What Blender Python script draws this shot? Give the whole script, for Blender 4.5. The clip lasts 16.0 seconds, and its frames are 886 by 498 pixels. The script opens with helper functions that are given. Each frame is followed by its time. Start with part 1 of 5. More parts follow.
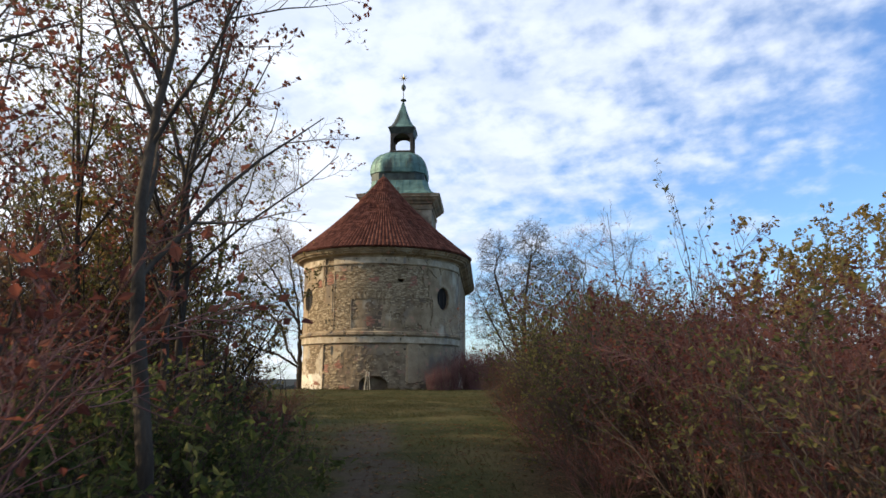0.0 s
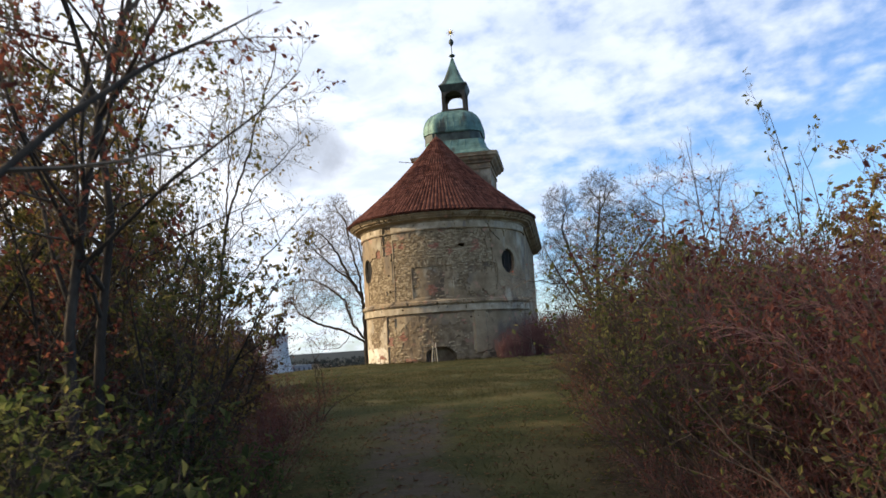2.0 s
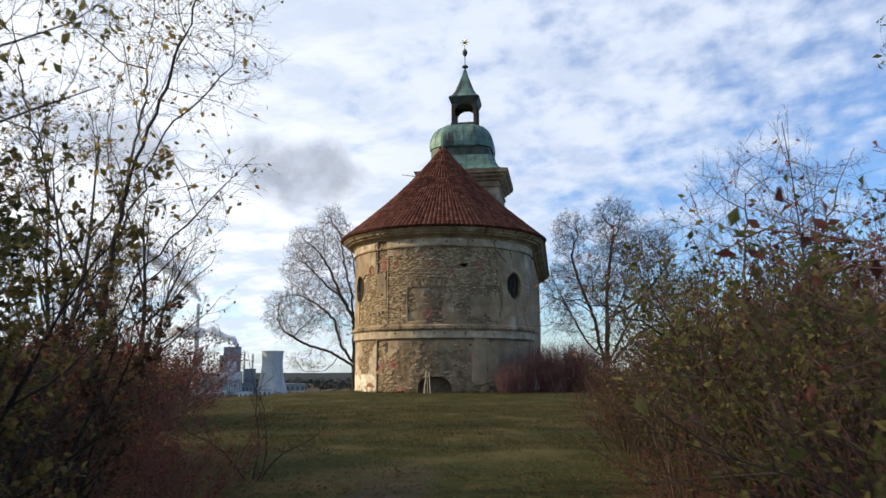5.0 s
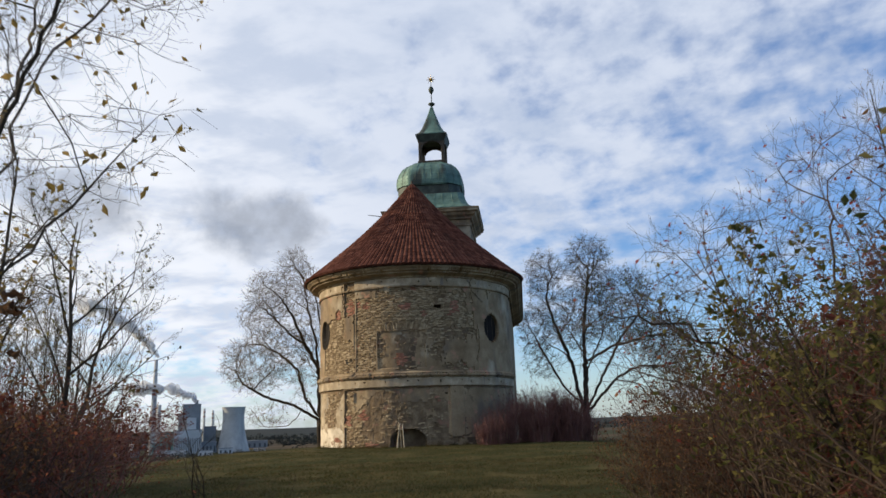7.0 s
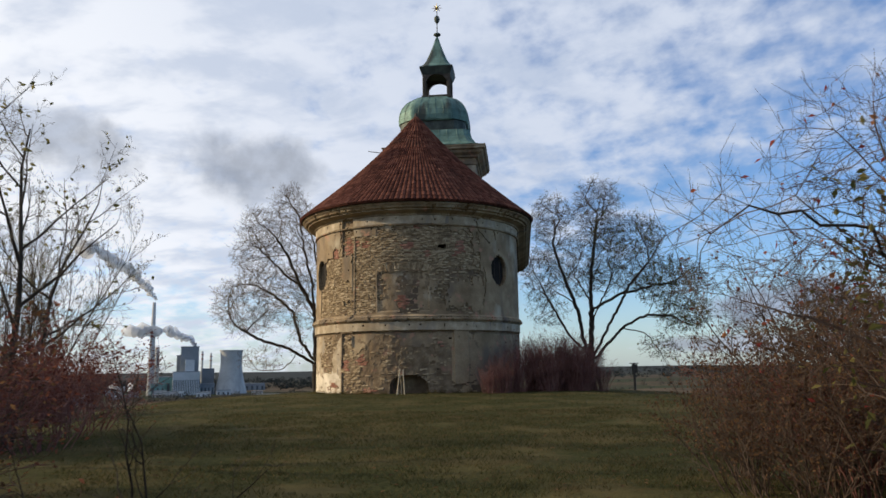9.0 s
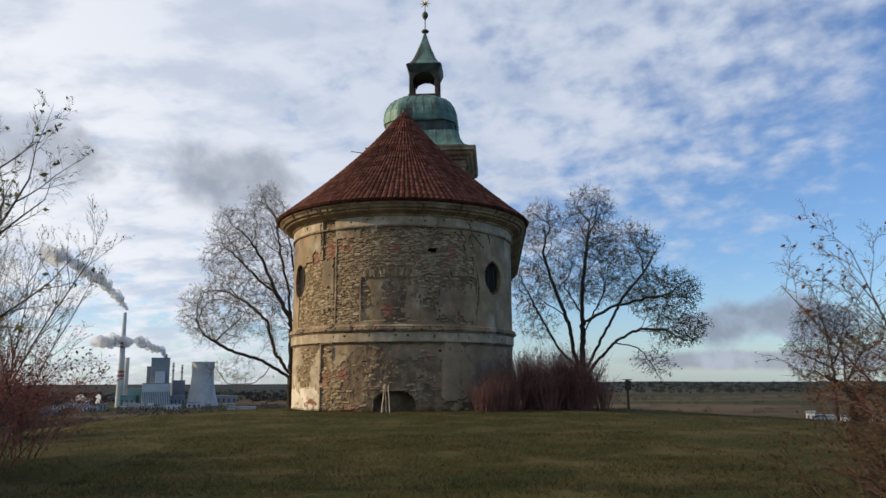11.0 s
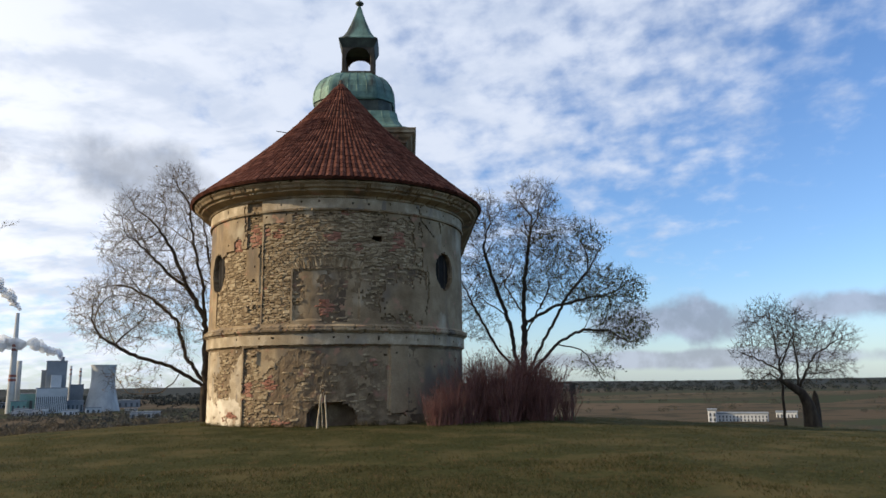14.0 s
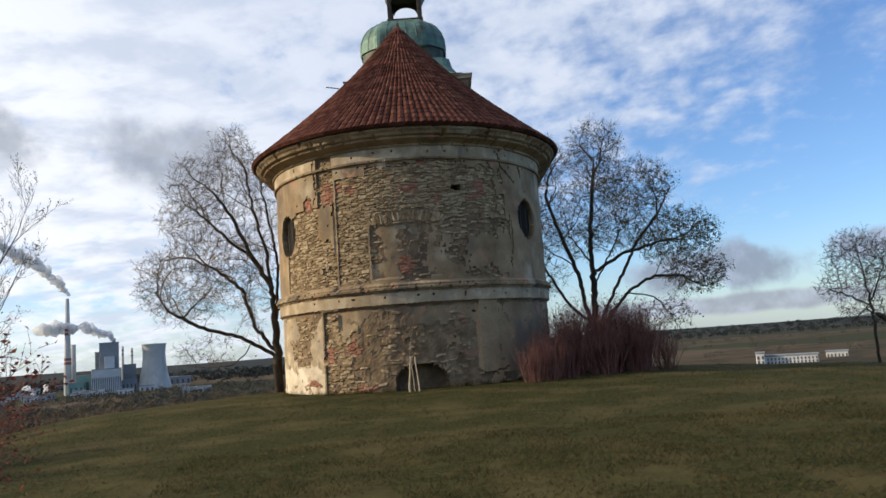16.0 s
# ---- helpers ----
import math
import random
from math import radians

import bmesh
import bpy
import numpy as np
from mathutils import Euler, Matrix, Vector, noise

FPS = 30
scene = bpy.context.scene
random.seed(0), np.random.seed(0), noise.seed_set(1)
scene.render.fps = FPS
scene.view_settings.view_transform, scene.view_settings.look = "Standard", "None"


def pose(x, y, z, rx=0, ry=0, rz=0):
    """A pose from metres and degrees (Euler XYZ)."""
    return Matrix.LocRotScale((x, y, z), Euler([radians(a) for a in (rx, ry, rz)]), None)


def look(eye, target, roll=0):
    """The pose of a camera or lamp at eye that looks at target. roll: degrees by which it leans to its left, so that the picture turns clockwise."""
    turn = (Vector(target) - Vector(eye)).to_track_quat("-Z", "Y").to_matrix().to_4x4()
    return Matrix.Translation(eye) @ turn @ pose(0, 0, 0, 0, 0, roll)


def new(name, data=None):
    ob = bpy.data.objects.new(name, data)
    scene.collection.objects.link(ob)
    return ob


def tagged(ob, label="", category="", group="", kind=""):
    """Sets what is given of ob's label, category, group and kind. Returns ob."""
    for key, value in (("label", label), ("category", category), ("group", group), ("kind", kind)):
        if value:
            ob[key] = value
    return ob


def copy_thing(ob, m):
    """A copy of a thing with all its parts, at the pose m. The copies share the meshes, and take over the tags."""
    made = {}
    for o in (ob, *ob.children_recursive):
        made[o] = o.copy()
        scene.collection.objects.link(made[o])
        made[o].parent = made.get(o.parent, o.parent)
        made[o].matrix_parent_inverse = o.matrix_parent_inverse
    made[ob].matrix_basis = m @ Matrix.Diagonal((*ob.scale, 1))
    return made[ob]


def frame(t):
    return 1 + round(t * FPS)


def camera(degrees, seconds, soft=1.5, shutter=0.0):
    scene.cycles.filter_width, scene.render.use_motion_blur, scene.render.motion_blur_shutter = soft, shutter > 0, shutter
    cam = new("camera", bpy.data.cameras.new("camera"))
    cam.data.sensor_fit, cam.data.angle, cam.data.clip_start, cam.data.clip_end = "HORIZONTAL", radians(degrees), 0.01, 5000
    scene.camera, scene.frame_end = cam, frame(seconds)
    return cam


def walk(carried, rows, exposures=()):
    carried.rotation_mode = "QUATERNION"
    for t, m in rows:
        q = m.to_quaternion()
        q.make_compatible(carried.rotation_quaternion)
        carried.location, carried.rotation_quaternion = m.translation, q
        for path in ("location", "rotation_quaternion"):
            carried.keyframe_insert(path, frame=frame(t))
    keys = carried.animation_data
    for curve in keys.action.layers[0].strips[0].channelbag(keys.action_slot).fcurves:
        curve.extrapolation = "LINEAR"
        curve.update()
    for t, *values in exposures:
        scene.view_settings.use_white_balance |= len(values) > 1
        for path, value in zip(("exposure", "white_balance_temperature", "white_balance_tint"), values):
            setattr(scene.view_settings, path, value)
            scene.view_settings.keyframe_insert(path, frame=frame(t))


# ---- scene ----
cam = camera(61.82, 16.0, shutter=0.4)
PATH = [
    (0, pose(-0.575, -45.406, 0.726, 99.78, -0.17, -5.49)),
    (0.5, pose(-0.421, -44.827, 0.797, 99.78, 0.70, -3.93)),
    (1, pose(-0.268, -44.245, 0.864, 99.25, 2.03, -2.16)),
    (1.5, pose(-0.124, -43.665, 0.921, 98.61, 2.90, -0.53)),
    (2, pose(0.000, -43.083, 0.969, 97.18, 3.53, 0.45)),
    (2.5, pose(0.085, -42.498, 1.009, 95.63, 1.52, 0.88)),
    (3, pose(0.117, -41.902, 1.036, 95.75, 1.20, 1.33)),
    (5.5, pose(-0.030, -38.866, 1.098, 100.26, 0.11, -0.13)),
    (6, pose(-0.127, -38.263, 1.101, 101.17, 1.01, -1.03)),
    (6.5, pose(-0.237, -37.667, 1.095, 102.16, 1.20, -1.63)),
    (7, pose(-0.332, -37.076, 1.078, 102.99, 1.83, -2.44)),
    (7.5, pose(-0.409, -36.500, 1.069, 102.51, 1.72, -3.06)),
    (8, pose(-0.425, -35.948, 1.080, 100.30, 1.48, -2.35)),
    (8.5, pose(-0.476, -35.386, 1.081, 98.98, 1.20, -1.81)),
    (9, pose(-0.546, -34.791, 1.075, 99.00, 0.80, -2.80)),
    (9.5, pose(-0.641, -34.176, 1.091, 99.60, -0.18, -4.19)),
    (12, pose(-1.148, -30.840, 1.196, 100.04, 0.85, -5.38)),
    (12.5, pose(-1.229, -30.192, 1.258, 97.05, 0.40, -6.79)),
    (13, pose(-1.303, -29.582, 1.307, 98.49, 1.14, -8.05)),
    (13.5, pose(-1.431, -28.972, 1.346, 99.47, 0.68, -9.71)),
    (14, pose(-1.666, -28.382, 1.367, 100.07, 0.77, -11.33)),
    (14.5, pose(-1.935, -27.845, 1.369, 100.69, 0.77, -11.47)),
    (15, pose(-2.203, -27.352, 1.337, 100.55, -0.76, -10.01)),
    (15.5, pose(-2.552, -26.885, 1.317, 98.54, 2.69, -8.99)),
    (16, pose(-2.906, -26.432, 1.313, 97.21, 4.07, -8.18)),
]
walk(cam, PATH, ((0, .25), (3, .3), (5.5, -.02), (7, -.2), (8, -.3), (9.5, -.22), (12, -.36), (12.8, -.27), (14, -.08), (14.6, -.06), (15, -.2), (16, -.1)))

# ---- sky, sun and exposure ----
SUN_AZ, SUN_EL = -84.0, 21.0          # degrees left of the y axis, above the horizon
world = bpy.data.worlds.new("sky_world")
scene.world = world
world.use_nodes = True


def sky_nodes(tree):
    n, l = tree.nodes, tree.links
    n.clear()
    out = n.new("ShaderNodeOutputWorld")
    bg = n.new("ShaderNodeBackground")
    sky = n.new("ShaderNodeTexSky")
    sky.sky_type, sky.sun_disc = "NISHITA", False
    sky.sun_elevation, sky.sun_rotation = radians(SUN_EL), radians(SUN_AZ)
    sky.air_density, sky.dust_density, sky.ozone_density = 1.0, 0.4, 1.5
    coord = n.new("ShaderNodeTexCoord")
    sep = n.new("ShaderNodeSeparateXYZ")
    l.new(coord.outputs["Generated"], sep.inputs[0])

    def math1(op, a, b=None, clamp=False):
        m = n.new("ShaderNodeMath")
        m.operation, m.use_clamp = op, clamp
        for i, v in enumerate((a, b)):
            if v is None:
                continue
            if isinstance(v, (int, float)):
                m.inputs[i].default_value = v
            else:
                l.new(v, m.inputs[i])
        return m.outputs[0]

    def ramp(v, stops):
        r = n.new("ShaderNodeMapRange")
        r.interpolation_type = "SMOOTHSTEP"
        l.new(v, r.inputs[0])
        for i, s in enumerate(stops):
            r.inputs[i + 1].default_value = s
        return r.outputs[0]

    def noise1(vec, scale, detail, rough=0.55, dist=0.0):
        t = n.new("ShaderNodeTexNoise")
        t.inputs["Scale"].default_value, t.inputs["Detail"].default_value = scale, detail
        t.inputs["Roughness"].default_value, t.inputs["Distortion"].default_value = rough, dist
        l.new(vec, t.inputs["Vector"])
        return t.outputs["Fac"]

    def mapped(x, y, turn, sx, sy):
        c = n.new("ShaderNodeCombineXYZ")
        l.new(x, c.inputs[0]), l.new(y, c.inputs[1])
        m = n.new("ShaderNodeMapping")
        m.inputs["Rotation"].default_value = (0, 0, radians(turn))
        m.inputs["Scale"].default_value = (sx, sy, 1)
        l.new(c.outputs[0], m.inputs[0])
        return m.outputs[0]

    def mix(fac, a, b):
        m = n.new("ShaderNodeMix")
        m.data_type = "RGBA"
        l.new(fac, m.inputs[0])
        for i, v in ((6, a), (7, b)):
            if isinstance(v, tuple):
                m.inputs[i].default_value = (*v, 1)
            else:
                l.new(v, m.inputs[i])
        return m.outputs[2]

    def blob(az, el, wide, high, jag, soft):
        """A soft patch of cloud round one direction of the sky."""
        a = math1("ARCTAN2", sep.outputs[0], sep.outputs[1])
        e = math1("ARCSINE", sep.outputs[2])
        da = math1("DIVIDE", math1("SUBTRACT", a, radians(az)), radians(wide))
        de = math1("DIVIDE", math1("SUBTRACT", e, radians(el)), radians(high))
        d = math1("SQRT", math1("ADD", math1("MULTIPLY", da, da), math1("MULTIPLY", de, de)))
        d = math1("ADD", d, math1("MULTIPLY", math1("SUBTRACT", noise1(coord.outputs["Generated"], 13.0, 6.0), 0.5), jag))
        return ramp(d, (soft, 1.1, 1.0, 0.0))

    z = math1("MAXIMUM", sep.outputs[2], 0.0)
    low = math1("ADD", z, 0.30)
    px, py = math1("DIVIDE", sep.outputs[0], low), math1("DIVIDE", sep.outputs[1], low)
    # high streaked puffs in rows
    big = noise1(mapped(px, py, 20, 0.9, 1.3), 1.0, 4.0, 0.5, 0.3)
    puffs = noise1(mapped(px, py, 35, 10.0, 9.0), 1.0, 4.0, 0.5, 0.15)
    fine = noise1(mapped(px, py, 30, 22.0, 19.0), 1.0, 4.0, 0.55, 0.1)
    cover = math1("ADD", math1("MULTIPLY", big, 0.75), math1("ADD", math1("MULTIPLY", puffs, 0.66), math1("MULTIPLY", fine, 0.36)))
    # thicker towards the sun, clear to the right and low
    side = math1("ADD", math1("MULTIPLY", sep.outputs[0], -0.52), math1("MULTIPLY", z, 0.42))
    cover = math1("ADD", cover, math1("ADD", side, math1("SUBTRACT", math1("MULTIPLY", sep.outputs[1], 0.16), ramp(z, (0.03, 0.24, 0.24, 0.0)))))
    cloud = ramp(cover, (0.74, 1.20, 0.0, 1.0))
    haze = ramp(sep.outputs[2], (-0.01, 0.14, 0.34, 0.0))
    left_glow = ramp(math1("ADD", math1("MULTIPLY", sep.outputs[0], -0.75), math1("MULTIPLY", sep.outputs[1], 0.66)), (0.55, 1.0, 0.0, 1.0))
    shade = ramp(noise1(mapped(px, py, 34, 4.6, 7.0), 1.0, 5.0, 0.55, 0.2), (0.42, 0.66, 0.0, 0.62))
    white = mix(left_glow, (9.1, 10.0, 11.8), (13.6, 13.9, 14.6))
    grey = mix(shade, white, (6.4, 7.6, 9.9))
    blue = n.new("ShaderNodeMix")
    blue.data_type, blue.blend_type = "RGBA", "MULTIPLY"
    blue.inputs[0].default_value = 1.0
    l.new(sky.outputs[0], blue.inputs[6])
    blue.inputs[7].default_value = (SKY_TINT[0], SKY_TINT[1], SKY_TINT[2], 1)
    col = mix(haze, blue.outputs[2], (7.4, 8.6, 10.2))
    col = mix(cloud, col, grey)
    for az, el, wide, high, jag, tone in (
        (-12.5, 14.8, 6.0, 3.0, 2.0, (3.8, 4.3, 5.3)),
        (-25.0, 15.5, 5.0, 2.4, 2.4, (4.7, 5.2, 6.2)),
        (28.5, 4.0, 6.8, 1.8, 2.2, (3.6, 4.1, 5.4)),
        (41.0, 4.8, 5.0, 1.4, 1.8, (3.6, 4.1, 5.4)),
        (31.0, 1.3, 14.0, 0.8, 1.4, (4.4, 4.9, 6.0)),
    ):
        col = mix(math1("MULTIPLY", blob(az, el, wide, high, jag, 0.3 if az < 0 else 0.55), 0.75 if az < 0 else 0.85), col, mix(ramp(noise1(coord.outputs["Generated"], 24.0, 6.0), (0.38, 0.66, 0.0, 1.0)), tone, tuple(1.45 * c for c in tone)))
    l.new(col, bg.inputs[0])
    bg.inputs[1].default_value = SKY_STRENGTH
    l.new(bg.outputs[0], out.inputs[0])


SKY_STRENGTH = 0.085
SKY_TINT = (1.4, 1.78, 2.36)
sky_nodes(world.node_tree)

sun = new("sun", bpy.data.lights.new("sun", "SUN"))
sun.data.energy, sun.data.angle, sun.data.color = 5.4, radians(1.0), (1.0, 0.82, 0.56)
sun.matrix_world = look((0, 0, 60), (-math.sin(radians(SUN_AZ)) * 100, -math.cos(radians(SUN_AZ)) * 100, 60 - 100 * math.tan(radians(SUN_EL))))


# ---- materials ----
def mat(name, colours, scale=4.0, rough=0.9, bump=0.3, fine=60.0, metal=0.0, stains=None, island=0.0, object_random=0.0,
        stretch=(1, 1, 1), bump_dist=0.02, translucent=0.0, gloss=0.3):
    """A procedural surface: a ramp of colours over coarse and fine noise, optional stains, per-piece variation and relief."""
    m = bpy.data.materials.new(name)
    m.use_nodes = True
    n, l = m.node_tree.nodes, m.node_tree.links
    b = n["Principled BSDF"]
    tc = n.new("ShaderNodeTexCoord")
    mp = n.new("ShaderNodeMapping")
    mp.inputs["Scale"].default_value = stretch
    l.new(tc.outputs["Object"], mp.inputs[0])
    a = n.new("ShaderNodeTexNoise")
    a.inputs["Scale"].default_value, a.inputs["Detail"].default_value = scale, 6
    l.new(mp.outputs[0], a.inputs["Vector"])
    f = n.new("ShaderNodeTexNoise")
    f.inputs["Scale"].default_value, f.inputs["Detail"].default_value = fine, 4
    l.new(mp.outputs[0], f.inputs["Vector"])
    add = n.new("ShaderNodeMath")
    add.operation = "MULTIPLY_ADD"
    l.new(f.outputs["Fac"], add.inputs[0])
    add.inputs[1].default_value = 0.35
    off = n.new("ShaderNodeMath")
    off.operation = "SUBTRACT"
    l.new(a.outputs["Fac"], off.inputs[0])
    off.inputs[1].default_value = 0.175
    l.new(off.outputs[0], add.inputs[2])
    value = add.outputs[0]
    if island or object_random:
        source = n.new("ShaderNodeNewGeometry").outputs["Random Per Island"] if island else n.new("ShaderNodeObjectInfo").outputs["Random"]
        k = n.new("ShaderNodeMath")
        k.operation = "MULTIPLY_ADD"
        l.new(source, k.inputs[0])
        k.inputs[1].default_value = island or object_random
        o2 = n.new("ShaderNodeMath")
        o2.operation = "SUBTRACT"
        l.new(value, o2.inputs[0])
        o2.inputs[1].default_value = (island or object_random) / 2
        l.new(o2.outputs[0], k.inputs[2])
        value = k.outputs[0]
    r = n.new("ShaderNodeValToRGB")
    l.new(value, r.inputs[0])
    e = r.color_ramp.elements
    for i, c in enumerate(colours):
        p = 0.28 + 0.44 * i / max(1, len(colours) - 1)
        el = e[i] if i < 2 else e.new(p)
        el.position, el.color = p, (*c, 1)
    colour = r.outputs[0]
    for spec in stains or ():
        s_scale, lo, hi, c, s_stretch = spec
        mp2 = n.new("ShaderNodeMapping")
        mp2.inputs["Scale"].default_value = s_stretch
        mp2.inputs["Location"].default_value = (s_scale * 3.1, lo * 17, hi * 11)
        l.new(tc.outputs["Object"], mp2.inputs[0])
        s = n.new("ShaderNodeTexNoise")
        s.inputs["Scale"].default_value, s.inputs["Detail"].default_value = s_scale, 7
        l.new(mp2.outputs[0], s.inputs["Vector"])
        mr = n.new("ShaderNodeMapRange")
        mr.inputs[1].default_value, mr.inputs[2].default_value = lo, hi
        l.new(s.outputs["Fac"], mr.inputs[0])
        mx = n.new("ShaderNodeMix")
        mx.data_type = "RGBA"
        l.new(mr.outputs[0], mx.inputs[0])
        l.new(colour, mx.inputs[6])
        mx.inputs[7].default_value = (*c, 1)
        colour = mx.outputs[2]
    l.new(colour, b.inputs["Base Color"])
    b.inputs["Roughness"].default_value, b.inputs["Metallic"].default_value = rough, metal
    b.inputs["Specular IOR Level"].default_value = gloss
    if bump:
        bp = n.new("ShaderNodeBump")
        bp.inputs["Strength"].default_value, bp.inputs["Distance"].default_value = bump, bump_dist
        l.new(value, bp.inputs["Height"])
        l.new(bp.outputs[0], b.inputs["Normal"])
    if translucent:
        t = n.new("ShaderNodeBsdfTranslucent")
        l.new(colour, t.inputs[0])
        mxs = n.new("ShaderNodeMixShader")
        mxs.inputs[0].default_value = translucent
        l.new(b.outputs[0], mxs.inputs[1]), l.new(t.outputs[0], mxs.inputs[2])
        l.new(mxs.outputs[0], n["Material Output"].inputs[0])
    return m


M_PLASTER = mat("old_plaster", [(0.170, 0.116, 0.064), (0.268, 0.194, 0.114), (0.380, 0.290, 0.178)], 1.3, .95, .35, 30, stains=[
    (1.1, .52, .66, (.16, .125, .09), (1, 1, .35)), (2.2, .60, .68, (.36, .20, .13), (1, 1, 1)), (.7, .58, .72, (.47, .41, .30), (1, 1, .7))])
M_PLASTER_PALE = mat("pale_band_plaster", [(0.235, 0.178, 0.110), (0.365, 0.288, 0.190), (0.56, 0.465, 0.335)], 1.8, .95, .3, 30, stains=[
    (1.6, .55, .68, (.27, .23, .18), (1, 1, .3)), (5.0, .62, .70, (.22, .18, .14), (1, 1, .2))])
M_LIMEWASH = mat("old_limewash", [(0.42, 0.35, 0.25), (0.60, 0.52, 0.40), (0.72, 0.64, 0.51)], 2.2, .95, .4, 30, stains=[
    (2.6, .58, .68, (.33, .24, .16), (1, 1, .6))])
M_MORTAR = mat("wall_core_mortar", [(0.115, 0.078, 0.044), (0.188, 0.134, 0.080), (0.285, 0.212, 0.130)], 3, .98, .9, 22, bump_dist=.04, stains=[
    (.9, .52, .66, (.115, .082, .055), (1, 1, .5)), (1.7, .60, .70, (.27, .15, .10), (1, 1, 1))])
M_STONE = mat("rubble_stone", [(0.150, 0.102, 0.056), (0.275, 0.202, 0.116), (0.420, 0.330, 0.208)], 5, .95, .6, 40, island=.34)
M_STONE_P = mat("rubble_stone_piece", [(0.150, 0.102, 0.056), (0.275, 0.202, 0.116), (0.420, 0.330, 0.208)], 5, .95, .6, 40, object_random=.34)
M_BRICK = mat("old_brick", [(.20, .085, .055), (.29, .13, .085), (.37, .20, .135)], 5, .95, .5, 40, island=.3)
M_TILE = mat("clay_tile", [(.046, .017, .012), (.092, .032, .021), (.150, .061, .041)], 3, .95, .3, 50, island=.30, gloss=.08, stains=[(.8, .58, .72, (.085, .042, .03), (1, 1, 1))])
M_TILE_P = mat("clay_tile_piece", [(.046, .017, .012), (.092, .032, .021), (.150, .061, .041)], 3, .95, .3, 50, object_random=.30, gloss=.08)
M_COPPER = mat("green_copper", [(.055, .10, .085), (.105, .185, .155), (.17, .27, .225)], 1.6, .6, .15, 20, metal=.25, stains=[(1.2, .53, .64, (.05, .06, .05), (1, 1, .3))])
M_COPPER_DARK = mat("dark_copper", [(.03, .035, .03), (.05, .06, .05), (.08, .10, .08)], 2, .6, .15, 20, metal=.25)
M_DARKWOOD = mat("dark_timber", [(.03, .025, .02), (.06, .048, .036), (.09, .075, .06)], 3, .85, .3, 30)
# near-black colour standing for the unlit space behind the oval windows
M_VOID = mat("unlit_interior_black", [(.010, .008, .006), (.018, .014, .011)], 4, .95, .2, 30)
M_GILT = mat("gilded_metal", [(.5, .34, .1), (.65, .45, .15)], 5, .35, .1, 30, metal=.9)
M_BARK = mat("tree_bark", [(.022, .016, .011), (.045, .033, .022), (.074, .056, .039)], 6, .95, .8, 50, stretch=(1, 1, .3), bump_dist=.03)
M_TWIG = mat("fine_twigs", [(.075, .056, .038), (.13, .098, .066), (.19, .15, .105)], 3, .9, 0, 20)
M_BARK_FINE = mat("dark_twigs", [(.036, .028, .02), (.065, .05, .036), (.10, .08, .06)], 3, .9, 0, 20)
M_SHRUB_TWIG = mat("shrub_twigs", [(.042, .028, .021), (.074, .05, .037), (.11, .078, .058)], 3, .9, 0, 20)
M_RED_STEM = mat("red_shrub_stems", [(.095, .04, .034), (.165, .072, .06), (.22, .115, .09)], 2, .85, 0, 20)
M_DRY_STEM = mat("dry_stalks", [(.30, .24, .15), (.42, .35, .24), (.5, .43, .31)], 4, .9, .1, 30)


def leaf_mat(name, colours):
    return mat(name, colours, 1.5, .9, 0, 10, island=.6, translucent=.6)


M_LEAF_OLIVE = leaf_mat("olive_leaves", [(.06, .066, .02), (.12, .115, .035), (.21, .175, .058)])
M_LEAF_GREEN = leaf_mat("green_leaves", [(.045, .06, .018), (.085, .105, .032), (.15, .15, .05)])
M_LEAF_YELLOW = leaf_mat("yellowing_leaves", [(.13, .10, .03), (.24, .17, .05), (.34, .23, .075)])
M_LEAF_RED = leaf_mat("red_brown_leaves", [(.075, .026, .02), (.15, .048, .034), (.23, .085, .05)])
M_LEAF_BROWN = leaf_mat("brown_leaves", [(.065, .035, .02), (.12, .064, .034), (.18, .102, .05)])
M_LEAF_SCARLET = leaf_mat("scarlet_leaves", [(.20, .035, .03), (.33, .06, .045), (.40, .16, .06)])


# ---- helpers for building ----
def mesh_of(name, verts, faces, material, smooth=False):
    me = bpy.data.meshes.new(name)
    me.from_pydata([tuple(v) for v in verts], [], faces)
    me.materials.append(material)
    if smooth:
        me.shade_smooth()
    me.update()
    return me


def part_mesh(name, verts, faces, material, parent=None, label="", smooth=False):
    ob = new(name, mesh_of(name, verts, faces, material, smooth))
    if parent:
        ob.parent = parent
    return tagged(ob, label)


def part(name, bm, material, parent=None, label="", smooth=False):
    """Links a bmesh as one mesh object under a thing or a part."""
    me = bpy.data.meshes.new(name)
    bm.normal_update()
    bm.to_mesh(me)
    bm.free()
    me.materials.append(material)
    if smooth:
        me.shade_smooth()
    ob = new(name, me)
    if parent:
        ob.parent = parent
    return tagged(ob, label)


def thing(name, label, category, place=Matrix(), group="", kind=""):
    ob = new(name)
    ob.empty_display_size = 0.3
    ob.matrix_world = place
    return tagged(ob, label, category, group, kind)


def box(bm, x0, x1, y0, y1, z0, z1, bevel=0.0, m=Matrix()):
    g = bmesh.ops.create_cube(bm, size=1.0)
    vs = g["verts"]
    for v in vs:
        v.co = Vector((x0 + (v.co.x + .5) * (x1 - x0), y0 + (v.co.y + .5) * (y1 - y0), z0 + (v.co.z + .5) * (z1 - z0)))
    if bevel:
        es = list({e for v in vs for e in v.link_edges})
        r = bmesh.ops.bevel(bm, geom=es, offset=bevel, segments=1, affect="EDGES")
        vs = list({v for f in r["faces"] for v in f.verts} | {v for v in vs if v.is_valid})
    for v in vs:
        v.co = m @ v.co
    return bm


